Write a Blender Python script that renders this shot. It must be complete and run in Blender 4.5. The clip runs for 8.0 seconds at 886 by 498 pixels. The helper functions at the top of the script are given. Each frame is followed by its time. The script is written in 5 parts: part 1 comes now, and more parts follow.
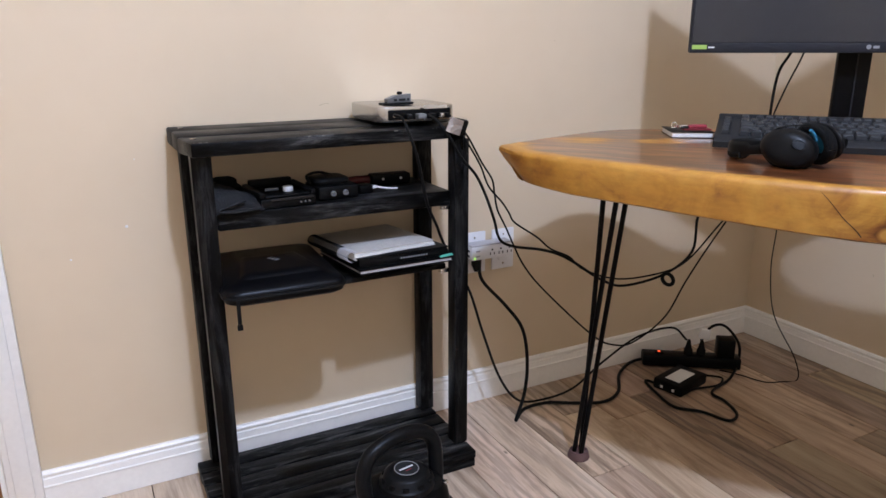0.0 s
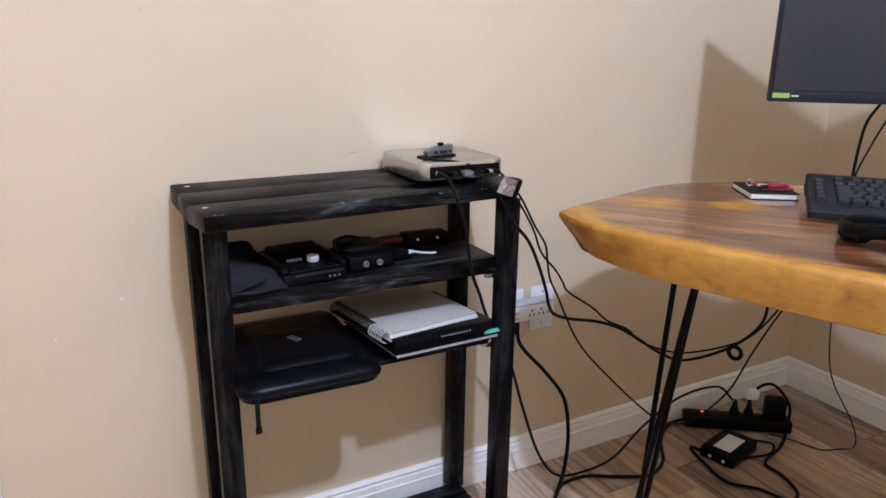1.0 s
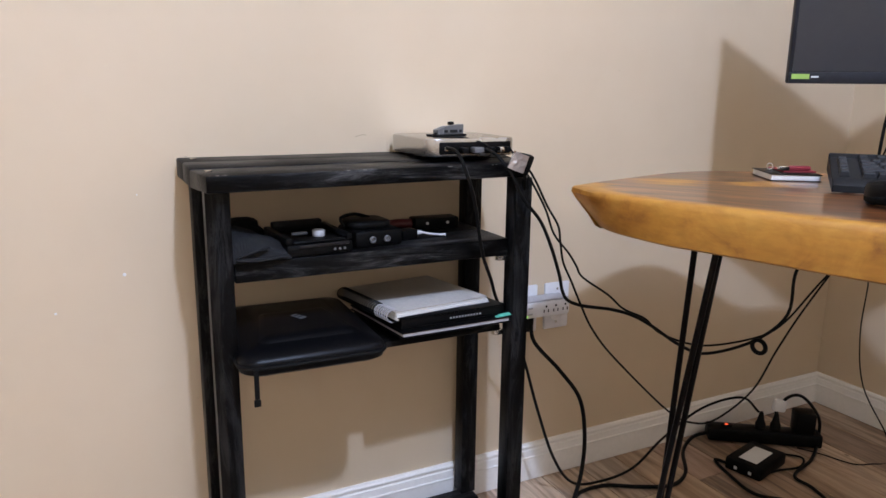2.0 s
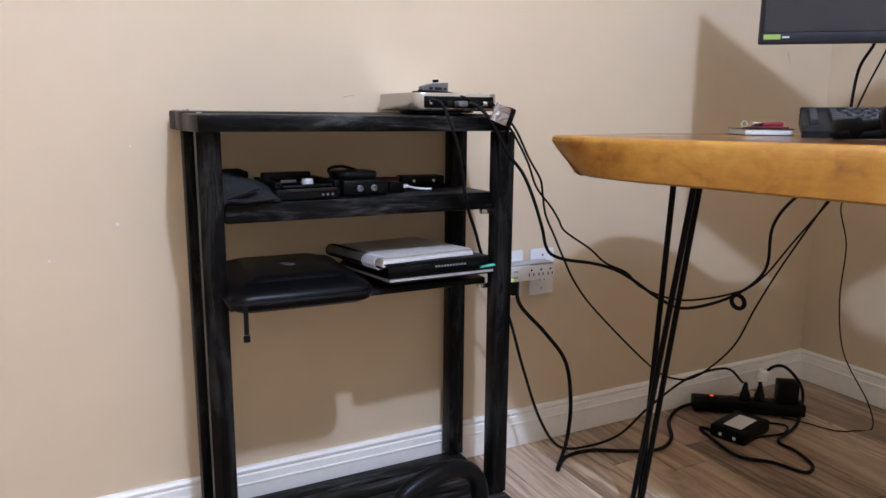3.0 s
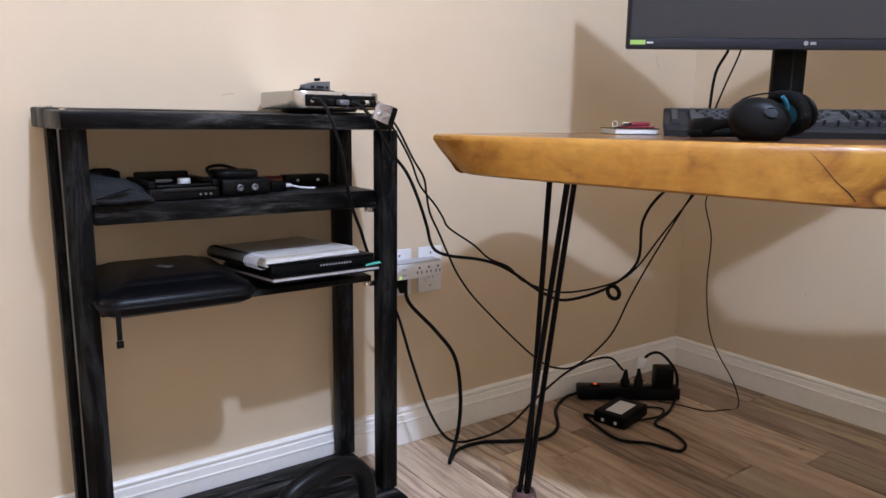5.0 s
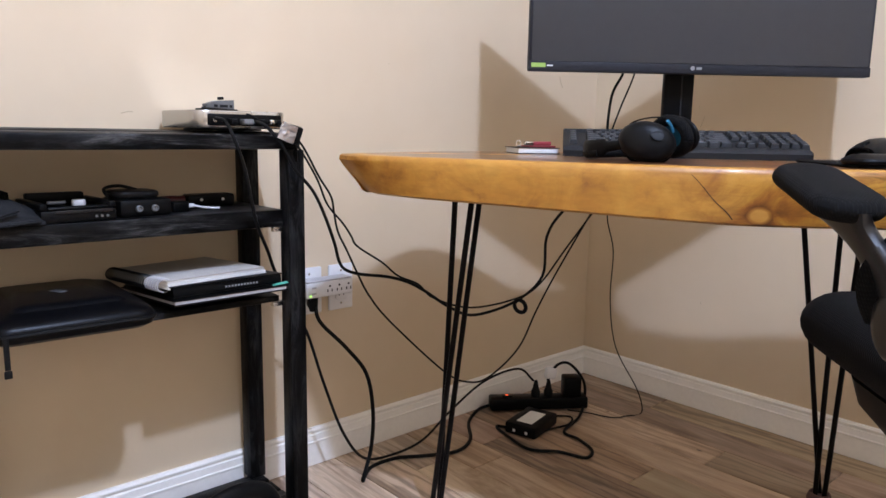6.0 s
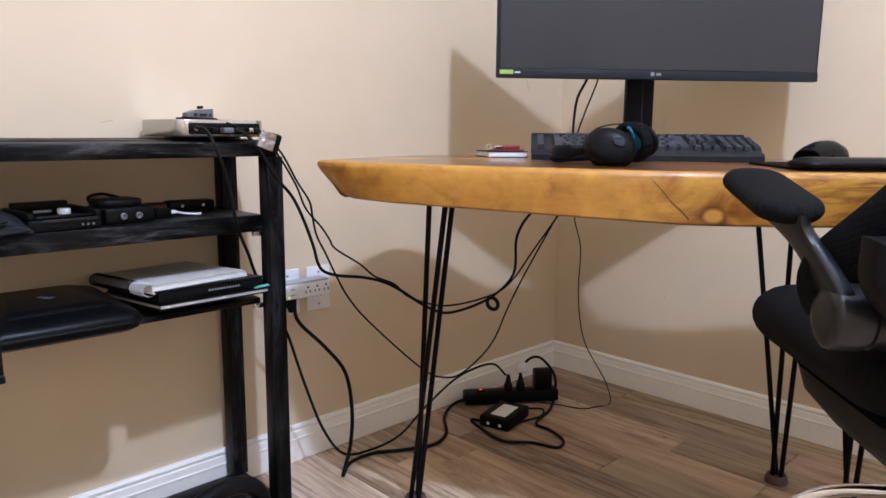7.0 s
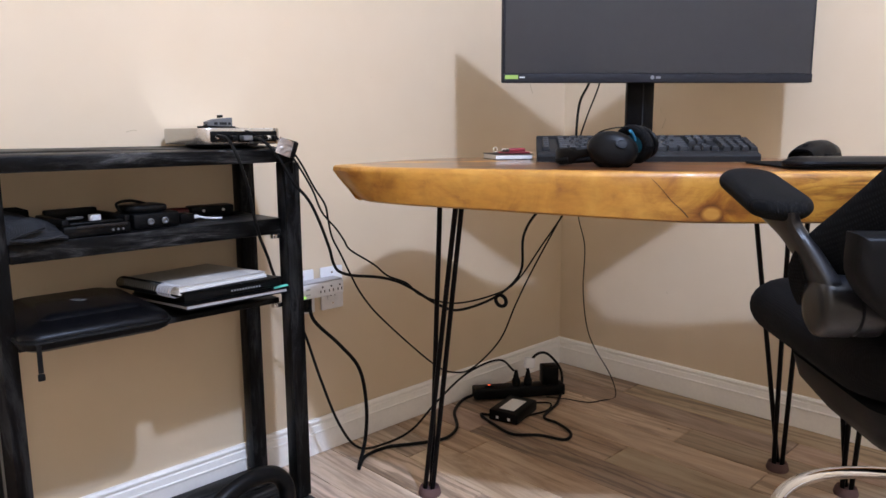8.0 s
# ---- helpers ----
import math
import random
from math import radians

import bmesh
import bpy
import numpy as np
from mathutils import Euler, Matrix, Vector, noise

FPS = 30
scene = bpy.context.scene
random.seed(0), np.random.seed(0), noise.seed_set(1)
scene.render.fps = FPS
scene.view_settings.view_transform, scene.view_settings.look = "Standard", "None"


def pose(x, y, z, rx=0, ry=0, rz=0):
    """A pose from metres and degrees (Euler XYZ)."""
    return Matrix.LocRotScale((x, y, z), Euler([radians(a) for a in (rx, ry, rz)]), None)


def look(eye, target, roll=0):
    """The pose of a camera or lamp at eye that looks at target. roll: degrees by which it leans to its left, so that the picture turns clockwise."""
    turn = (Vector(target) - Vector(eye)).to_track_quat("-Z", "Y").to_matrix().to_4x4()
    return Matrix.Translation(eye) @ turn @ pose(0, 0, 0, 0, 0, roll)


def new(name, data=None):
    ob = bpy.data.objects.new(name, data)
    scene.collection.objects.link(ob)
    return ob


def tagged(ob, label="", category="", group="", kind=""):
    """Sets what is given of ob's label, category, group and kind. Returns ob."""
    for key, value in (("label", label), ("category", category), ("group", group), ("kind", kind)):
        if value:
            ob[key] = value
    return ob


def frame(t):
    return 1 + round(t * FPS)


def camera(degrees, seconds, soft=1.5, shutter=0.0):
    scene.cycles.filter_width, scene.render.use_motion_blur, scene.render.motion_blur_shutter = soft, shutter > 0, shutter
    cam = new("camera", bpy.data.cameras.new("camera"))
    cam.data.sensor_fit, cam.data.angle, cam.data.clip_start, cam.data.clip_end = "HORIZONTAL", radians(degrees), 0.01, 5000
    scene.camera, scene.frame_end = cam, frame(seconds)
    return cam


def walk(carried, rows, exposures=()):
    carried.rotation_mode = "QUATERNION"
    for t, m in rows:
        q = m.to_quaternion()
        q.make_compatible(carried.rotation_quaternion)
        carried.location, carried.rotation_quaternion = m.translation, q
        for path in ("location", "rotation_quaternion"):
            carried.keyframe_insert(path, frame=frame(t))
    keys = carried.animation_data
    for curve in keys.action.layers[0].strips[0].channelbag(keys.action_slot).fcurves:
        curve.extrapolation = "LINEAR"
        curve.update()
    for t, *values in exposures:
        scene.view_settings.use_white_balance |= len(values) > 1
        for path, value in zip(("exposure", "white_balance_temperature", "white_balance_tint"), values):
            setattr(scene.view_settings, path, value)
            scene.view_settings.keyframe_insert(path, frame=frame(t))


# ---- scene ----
# camera and walk
cam = camera(63.8, 8.0, soft=1.5)
PATH = [
    (0, (-2.064, -1.631, 1.001), (-1.182, 0.077, 0.447), -0.2),
    (0.5, (-2.045, -1.485, 1.056), (-1.179, 0.213, 0.451), 0.1),
    (1, (-2.059, -1.356, 1.09), (-1.138, 0.328, 0.526), 0.8),
    (1.2, (-2.037, -1.336, 1.086), (-1.153, 0.362, 0.508), 0.5),
    (2.5, (-2.038, -1.398, 0.864), (-1.143, 0.353, 0.503), 0.6),
    (3, (-2.051, -1.428, 0.829), (-1.146, 0.317, 0.46), 0.5),
    (3.5, (-2.052, -1.438, 0.806), (-1.144, 0.301, 0.42), 0.2),
    (4, (-2.053, -1.44, 0.784), (-1.098, 0.27, 0.381), 0.3),
    (4.5, (-2.044, -1.445, 0.803), (-1.005, 0.219, 0.415), 0.5),
    (6, (-2.025, -1.481, 0.836), (-0.701, -0.017, 0.515), 1.0),
    (6.5, (-2.04, -1.494, 0.842), (-0.676, -0.069, 0.516), 0.8),
    (7, (-2.074, -1.517, 0.853), (-0.688, -0.112, 0.526), 0.5),
    (7.5, (-2.108, -1.531, 0.859), (-0.716, -0.133, 0.532), 0.1),
    (8, (-2.131, -1.55, 0.862), (-0.75, -0.14, 0.536), -0.3),
]
walk(cam, [(t, look(eye, target, roll)) for t, eye, target, roll in PATH],
     [(0, -0.11), (1.2, -0.12), (2.5, -0.13), (4, -0.10), (4.5, -0.04), (6, 0.13), (7, 0.14), (8, 0.12)])

# world and lamp
world = bpy.data.worlds.new("world")
scene.world = world
world.use_nodes = True
world.node_tree.nodes["Background"].inputs[0].default_value = (0.02, 0.02, 0.022, 1)
world.node_tree.nodes["Background"].inputs[1].default_value = 0.3
scene.cycles.blur_glossy = 0.0
LAMP = (-1.74, -2.03, 2.74)
bulb = bpy.data.lights.new("ceiling_bulb", "POINT")
bulb.energy, bulb.color, bulb.shadow_soft_size = 180, (0.80, 1.0, 1.51), 0.05
lamp_ob = new("ceiling_bulb", bulb)
lamp_ob.location = LAMP


# ---- materials ----
def nodes_of(name):
    m = bpy.data.materials.new(name)
    m.use_nodes = True
    return m, m.node_tree.nodes, m.node_tree.links, m.node_tree.nodes["Principled BSDF"]


def node(n, kind, **vals):
    x = n.new(kind)
    for k, v in vals.items():
        x.inputs[k.replace("_", " ")].default_value = v
    return x


def mapped(n, l, scale, out="Object"):
    tc = n.new("ShaderNodeTexCoord")
    mp = n.new("ShaderNodeMapping")
    mp.inputs["Scale"].default_value = scale
    l.new(tc.outputs[out], mp.inputs["Vector"])
    return mp


def ramp(n, l, src, stops):
    r = n.new("ShaderNodeValToRGB")
    e = r.color_ramp.elements
    e[0].position, e[0].color = stops[0][0], (*stops[0][1], 1)
    e[1].position, e[1].color = stops[-1][0], (*stops[-1][1], 1)
    for p, c in stops[1:-1]:
        x = e.new(p)
        x.color = (*c, 1)
    l.new(src, r.inputs[0])
    return r


def mix(n, l, fac, a, b, kind="MIX"):
    m = n.new("ShaderNodeMix")
    m.data_type, m.blend_type = "RGBA", kind
    for sock, v in ((m.inputs[0], fac), (m.inputs[6], a), (m.inputs[7], b)):
        if isinstance(v, (int, float)):
            sock.default_value = v
        elif isinstance(v, tuple):
            sock.default_value = (*v, 1)
        else:
            l.new(v, sock)
    return m.outputs[2]


def bump(n, l, b, height, strength=0.2, dist=0.002):
    x = n.new("ShaderNodeBump")
    x.inputs["Strength"].default_value, x.inputs["Distance"].default_value = strength, dist
    l.new(height, x.inputs["Height"])
    l.new(x.outputs[0], b.inputs["Normal"])


def plain(name, col, rough=0.5, metal=0.0, grain=60.0, vary=0.12, relief=0.1, wear=6.0, coat=0.0):
    """A surface of one colour with fine grain, broad unevenness and smudged gloss."""
    m, n, l, b = nodes_of(name)
    mp = mapped(n, l, (1, 1, 1))
    fine = node(n, "ShaderNodeTexNoise", Scale=grain, Detail=6.0)
    wide = node(n, "ShaderNodeTexNoise", Scale=wear, Detail=3.0)
    l.new(mp.outputs[0], fine.inputs["Vector"])
    l.new(mp.outputs[0], wide.inputs["Vector"])
    lo, hi = tuple(c * (1 - vary) for c in col), tuple(min(1, c * (1 + vary)) for c in col)
    both = mix(n, l, 0.5, fine.outputs["Fac"], wide.outputs["Fac"])
    r = ramp(n, l, both, [(0.3, lo), (0.7, hi)])
    l.new(r.outputs[0], b.inputs["Base Color"])
    rr = n.new("ShaderNodeMapRange")
    rr.inputs[3].default_value, rr.inputs[4].default_value = max(0.03, rough - 0.08), min(1, rough + 0.08)
    l.new(wide.outputs["Fac"], rr.inputs[0])
    l.new(rr.outputs[0], b.inputs["Roughness"])
    b.inputs["Metallic"].default_value = metal
    b.inputs["Specular IOR Level"].default_value = 0.5 if max(col) > 0.05 else 0.10
    b.inputs["Coat Weight"].default_value = coat
    if relief:
        bump(n, l, b, fine.outputs["Fac"], relief, 0.001)
    return m


def wall_paint(name):
    m, n, l, b = nodes_of(name)
    mp = mapped(n, l, (1, 1, 1))
    wide = node(n, "ShaderNodeTexNoise", Scale=1.3, Detail=4.0)
    stip = node(n, "ShaderNodeTexNoise", Scale=260.0, Detail=3.0)
    mid = node(n, "ShaderNodeTexNoise", Scale=14.0, Detail=4.0)
    scuff = node(n, "ShaderNodeTexVoronoi", Scale=2.6)
    for x in (wide, stip, mid, scuff):
        l.new(mp.outputs[0], x.inputs["Vector"])
    c = ramp(n, l, wide.outputs["Fac"], [(0.3, (0.60, 0.479, 0.325)), (0.7, (0.65, 0.520, 0.355))]).outputs[0]
    c = mix(n, l, 0.06, c, mid.outputs["Fac"], "SOFT_LIGHT")
    spots = ramp(n, l, scuff.outputs["Distance"], [(0.008, (0.30, 0.25, 0.2)), (0.014, (1, 1, 1))]).outputs[0]
    c = mix(n, l, 0.5, c, spots, "MULTIPLY")
    l.new(c, b.inputs["Base Color"])
    b.inputs["Roughness"].default_value = 0.62
    h = mix(n, l, 0.35, stip.outputs["Fac"], mid.outputs["Fac"])
    bump(n, l, b, h, 0.12, 0.0012)
    return m


def plank_wood(name):
    m, n, l, b = nodes_of(name)
    info = n.new("ShaderNodeObjectInfo")
    mp = mapped(n, l, (1, 1, 1))
    shift = n.new("ShaderNodeVectorMath")
    shift.operation = "MULTIPLY_ADD"
    comb = n.new("ShaderNodeCombineXYZ")
    for i in range(3):
        l.new(info.outputs["Random"], comb.inputs[i])
    l.new(comb.outputs[0], shift.inputs[0])
    shift.inputs[1].default_value = (13, 37, 5)
    l.new(mp.outputs[0], shift.inputs[2])

    def stretched(scale, detail, rough=0.6, distort=0.0):
        s = n.new("ShaderNodeMapping")
        s.inputs["Scale"].default_value = scale
        l.new(shift.outputs[0], s.inputs["Vector"])
        t = node(n, "ShaderNodeTexNoise", Scale=1.0, Detail=detail, Roughness=rough, Distortion=distort)
        l.new(s.outputs[0], t.inputs["Vector"])
        return t.outputs["Fac"]

    grain = stretched((140, 4, 40), 8.0, 0.7)
    streak = stretched((9, 1.1, 9), 8.0, 0.66, 2.6)
    broad = stretched((5, 1.3, 3), 3.0)
    base = ramp(n, l, streak, [(0.25, (0.19, 0.125, 0.078)), (0.38, (0.36, 0.265, 0.185)), (0.50, (0.53, 0.42, 0.315)), (0.72, (0.67, 0.565, 0.45))]).outputs[0]
    g = ramp(n, l, grain, [(0.36, (0.45, 0.40, 0.36)), (0.55, (1, 1, 1))]).outputs[0]
    c = mix(n, l, 0.25, base, g, "MULTIPLY")
    bb = ramp(n, l, broad, [(0.3, (0.62, 0.58, 0.55)), (0.7, (1.0, 0.98, 0.96))]).outputs[0]
    c = mix(n, l, 0.7, c, bb, "MULTIPLY")
    wv = n.new("ShaderNodeMapping")
    wv.inputs["Scale"].default_value = (1.0, 0.11, 1.0)
    l.new(shift.outputs[0], wv.inputs["Vector"])
    wave = node(n, "ShaderNodeTexWave", Scale=7.0, Distortion=17.0, Detail=5.0, Detail_Scale=1.4, Detail_Roughness=0.62)
    wave.bands_direction = "X"
    l.new(wv.outputs[0], wave.inputs["Vector"])
    lines = ramp(n, l, wave.outputs["Fac"], [(0.10, (0.34, 0.30, 0.27)), (0.55, (1, 1, 1))]).outputs[0]
    second = n.new("ShaderNodeMath")
    second.operation = "MULTIPLY"
    l.new(info.outputs["Random"], second.inputs[0])
    second.inputs[1].default_value = 7.31
    frac = n.new("ShaderNodeMath")
    frac.operation = "FRACT"
    l.new(second.outputs[0], frac.inputs[0])
    c = mix(n, l, frac.outputs[0], c, mix(n, l, 0.75, c, lines, "MULTIPLY"))
    ks = n.new("ShaderNodeMapping")
    ks.inputs["Scale"].default_value = (9.0, 4.5, 1.0)
    l.new(shift.outputs[0], ks.inputs["Vector"])
    knots = node(n, "ShaderNodeTexVoronoi", Scale=1.0)
    l.new(ks.outputs[0], knots.inputs["Vector"])
    kc = ramp(n, l, knots.outputs["Distance"], [(0.018, (0.10, 0.07, 0.05)), (0.05, (1, 1, 1))]).outputs[0]
    c = mix(n, l, 0.85, c, kc, "MULTIPLY")
    c = mix(n, l, 1.0, c, info.outputs["Color"], "MULTIPLY")
    l.new(c, b.inputs["Base Color"])
    b.inputs["Roughness"].default_value = 0.42
    bump(n, l, b, grain, 0.15, 0.0008)
    return m


def stained_black(name):
    """Rough lumber with an uneven black stain, paler where the grain shows through. Grain runs along the longest side by object axes."""
    m, n, l, b = nodes_of(name)
    mp = mapped(n, l, (6, 42, 42))
    st = node(n, "ShaderNodeTexNoise", Scale=1.0, Detail=9.0, Roughness=0.72, Distortion=0.8)
    l.new(mp.outputs[0], st.inputs["Vector"])
    wide = node(n, "ShaderNodeTexNoise", Scale=9.0, Detail=4.0)
    mp2 = mapped(n, l, (1, 1, 1))
    l.new(mp2.outputs[0], wide.inputs["Vector"])
    c = ramp(n, l, st.outputs["Fac"], [(0.40, (0.0008, 0.0008, 0.0008)), (0.49, (0.0030, 0.0029, 0.0029)), (0.56, (0.017, 0.0165, 0.016)), (0.66, (0.075, 0.073, 0.070))]).outputs[0]
    w = ramp(n, l, wide.outputs["Fac"], [(0.35, (0.55, 0.55, 0.55)), (0.7, (1.3, 1.3, 1.32))]).outputs[0]
    l.new(mix(n, l, 1.0, c, w, "MULTIPLY"), b.inputs["Base Color"])
    rr = ramp(n, l, wide.outputs["Fac"], [(0.3, (0.30, 0.30, 0.30)), (0.7, (0.56, 0.56, 0.56))])
    l.new(rr.outputs[0], b.inputs["Roughness"])
    b.inputs["Specular IOR Level"].default_value = 0.09
    bump(n, l, b, st.outputs["Fac"], 0.5, 0.0018)
    return m


def stained_black_up(name):
    m = stained_black(name)
    for x in m.node_tree.nodes:
        if x.bl_idname == "ShaderNodeMapping" and x.inputs["Scale"].default_value[0] > 2:
            x.inputs["Scale"].default_value = (42, 42, 6)
        if x.bl_idname == "ShaderNodeValToRGB" and x.color_ramp.elements[-1].color[0] < 0.2:
            x.color_ramp.elements[-1].color = (0.026, 0.025, 0.024, 1)
    return m


def slab_wood(name):
    """Live-edge slab: red-brown heartwood inside, honey sapwood at the rim, under clear lacquer."""
    m, n, l, b = nodes_of(name)
    mp = mapped(n, l, (1.1, 5.2, 5.2))
    dist = node(n, "ShaderNodeTexNoise", Scale=2.0, Detail=4.0, Distortion=1.0)
    mp0 = mapped(n, l, (1, 1, 1))
    l.new(mp0.outputs[0], dist.inputs["Vector"])
    st = node(n, "ShaderNodeTexNoise", Scale=1.7, Detail=9.0, Roughness=0.6, Distortion=3.4)
    l.new(mp.outputs[0], st.inputs["Vector"])
    heart = ramp(n, l, st.outputs["Fac"], [(0.30, (0.060, 0.021, 0.010)), (0.42, (0.14, 0.050, 0.020)), (0.54, (0.29, 0.112, 0.036)), (0.68, (0.50, 0.225, 0.064))]).outputs[0]
    patch = ramp(n, l, dist.outputs["Fac"], [(0.40, (0.55, 0.52, 0.52)), (0.62, (1.6, 1.55, 1.4))]).outputs[0]
    heart = mix(n, l, 0.8, heart, patch, "MULTIPLY")
    # dark growth lines that run along the slab
    gm = mapped(n, l, (0.9, 17, 17))
    growth = node(n, "ShaderNodeTexNoise", Scale=1.6, Detail=7.0, Roughness=0.62, Distortion=0.7)
    l.new(gm.outputs[0], growth.inputs["Vector"])
    gl = ramp(n, l, growth.outputs["Fac"], [(0.36, (0.30, 0.24, 0.20)), (0.47, (0.80, 0.76, 0.72)), (0.60, (1.15, 1.12, 1.05))]).outputs[0]
    heart = mix(n, l, 0.85, heart, gl, "MULTIPLY")
    fleck = node(n, "ShaderNodeTexNoise", Scale=15.0, Detail=8.0, Roughness=0.6, Distortion=0.9)
    l.new(mp0.outputs[0], fleck.inputs["Vector"])
    mp3 = mapped(n, l, (18, 90, 90))
    fibre = node(n, "ShaderNodeTexNoise", Scale=1.0, Detail=5.0)
    l.new(mp3.outputs[0], fibre.inputs["Vector"])
    sap = ramp(n, l, fleck.outputs["Fac"], [(0.30, (0.24, 0.095, 0.014)), (0.43, (0.40, 0.175, 0.022)), (0.56, (0.45, 0.215, 0.030)), (0.72, (0.50, 0.26, 0.045))]).outputs[0]
    fb = ramp(n, l, fibre.outputs["Fac"], [(0.3, (0.72, 0.68, 0.6)), (0.6, (1, 1, 1))]).outputs[0]
    sap = mix(n, l, 0.6, sap, fb, "MULTIPLY")
    burl = n.new("ShaderNodeMapping")
    burl.inputs["Rotation"].default_value = (0, radians(-38), 0)
    burl.inputs["Scale"].default_value = (9, 9, 46)
    l.new(mp0.outputs[0], burl.inputs["Vector"])
    bn = node(n, "ShaderNodeTexNoise", Scale=1.0, Detail=6.0, Roughness=0.65, Distortion=1.2)
    l.new(burl.outputs[0], bn.inputs["Vector"])
    axis = n.new("ShaderNodeSeparateXYZ")
    l.new(mp0.outputs[0], axis.inputs[0])
    far = n.new("ShaderNodeMapRange")
    far.inputs[1].default_value, far.inputs[2].default_value = -0.05, 0.35
    far.inputs[3].default_value, far.inputs[4].default_value = 0.12, 0.9
    l.new(axis.outputs[0], far.inputs[0])
    bc = ramp(n, l, bn.outputs["Fac"], [(0.50, (1, 1, 1)), (0.60, (0.52, 0.38, 0.26)), (0.70, (0.16, 0.09, 0.05))]).outputs[0]
    sap = mix(n, l, far.outputs[0], sap, mix(n, l, 1.0, sap, bc, "MULTIPLY"))
    # a pale knot with a dark ring in the front edge, and ruddy figure round it
    km = n.new("ShaderNodeMapping")
    km.inputs["Location"].default_value = (-0.1062, 0.30, -0.982)
    km.inputs["Scale"].default_value = (1.0, 0.207, 1.35)
    l.new(mp0.outputs[0], km.inputs["Vector"])
    kl = n.new("ShaderNodeVectorMath")
    kl.operation = "LENGTH"
    l.new(km.outputs[0], kl.inputs[0])
    kw = n.new("ShaderNodeMath")
    kw.operation = "MULTIPLY_ADD"
    l.new(fleck.outputs["Fac"], kw.inputs[0])
    kw.inputs[1].default_value = 0.012
    l.new(kl.outputs["Value"], kw.inputs[2])
    ruddy = ramp(n, l, kw.outputs[0], [(0.04, (1, 1, 1)), (0.15, (0, 0, 0))]).outputs[0]
    blot = ramp(n, l, fleck.outputs["Fac"], [(0.40, (0.52, 0.36, 0.25)), (0.56, (1, 1, 1))]).outputs[0]
    sap = mix(n, l, ruddy, sap, mix(n, l, 0.85, sap, blot, "MULTIPLY"))
    ringed = ramp(n, l, kw.outputs[0], [(0.0195, (0.90, 0.80, 0.7)), (0.0225, (0.46, 0.31, 0.2)), (0.026, (0.70, 0.56, 0.44)), (0.034, (1, 1, 1))]).outputs[0]
    sap = mix(n, l, 0.9, sap, ringed, "MULTIPLY")
    heartwood = ramp(n, l, kw.outputs[0], [(0.0165, (1, 1, 1)), (0.021, (0, 0, 0))]).outputs[0]
    sap = mix(n, l, heartwood, sap, ramp(n, l, fibre.outputs["Fac"], [(0.3, (0.42, 0.19, 0.03)), (0.7, (0.53, 0.27, 0.055))]).outputs[0])
    rim = n.new("ShaderNodeAttribute")
    rim.attribute_name = "rim"
    add = n.new("ShaderNodeMath")
    add.operation = "MULTIPLY_ADD"
    l.new(st.outputs["Fac"], add.inputs[0])
    add.inputs[1].default_value = 0.75
    l.new(rim.outputs["Fac"], add.inputs[2])
    edge = ramp(n, l, add.outputs[0], [(0.78, (0, 0, 0)), (0.98, (1, 1, 1))]).outputs[0]
    l.new(mix(n, l, edge, heart, sap), b.inputs["Base Color"])
    for sock, lo, hi in ((b.inputs["Roughness"], 0.28, 0.46), (b.inputs["Coat Weight"], 0.6, 0.08)):
        mr = n.new("ShaderNodeMapRange")
        mr.inputs[3].default_value, mr.inputs[4].default_value = lo, hi
        l.new(edge, mr.inputs[0])
        l.new(mr.outputs[0], sock)
    b.inputs["Coat Roughness"].default_value = 0.10
    bump(n, l, b, fleck.outputs["Fac"], 0.12, 0.003)
    return m


def weave(name, col, scale=700.0, rough=0.85):
    m, n, l, b = nodes_of(name)
    mp = mapped(n, l, (1, 1, 1))
    threads = []
    for turn in (45, -45):
        tm = n.new("ShaderNodeMapping")
        tm.inputs["Rotation"].default_value = (radians(20), 0, radians(turn))
        l.new(mp.outputs[0], tm.inputs["Vector"])
        v = node(n, "ShaderNodeTexWave", Scale=scale * 0.25, Distortion=0.6)
        l.new(tm.outputs[0], v.inputs["Vector"])
        threads.append(v.outputs["Fac"])
    knit = n.new("ShaderNodeMath")
    knit.operation = "MULTIPLY"
    l.new(threads[0], knit.inputs[0])
    l.new(threads[1], knit.inputs[1])
    w = node(n, "ShaderNodeTexNoise", Scale=9.0, Detail=4.0)
    l.new(mp.outputs[0], w.inputs["Vector"])
    c = ramp(n, l, knit.outputs[0], [(0.05, tuple(x * 0.5 for x in col)), (0.7, tuple(x * 1.6 for x in col))]).outputs[0]
    c = mix(n, l, 0.3, c, w.outputs["Fac"], "SOFT_LIGHT")
    l.new(c, b.inputs["Base Color"])
    b.inputs["Roughness"].default_value = rough
    b.inputs["Specular IOR Level"].default_value = 0.12
    bump(n, l, b, knit.outputs[0], 0.45, 0.0010)
    return m


def glow(name, col, strength):
    m, n, l, b = nodes_of(name)
    b.inputs["Base Color"].default_value = (*col, 1)
    b.inputs["Emission Color"].default_value = (*col, 1)
    b.inputs["Emission Strength"].default_value = strength
    return m


def clear_plastic(name):
    m, n, l, b = nodes_of(name)
    b.inputs["Base Color"].default_value = (0.9, 0.9, 0.9, 1)
    b.inputs["Roughness"].default_value = 0.25
    b.inputs["Transmission Weight"].default_value = 0.1
    return m


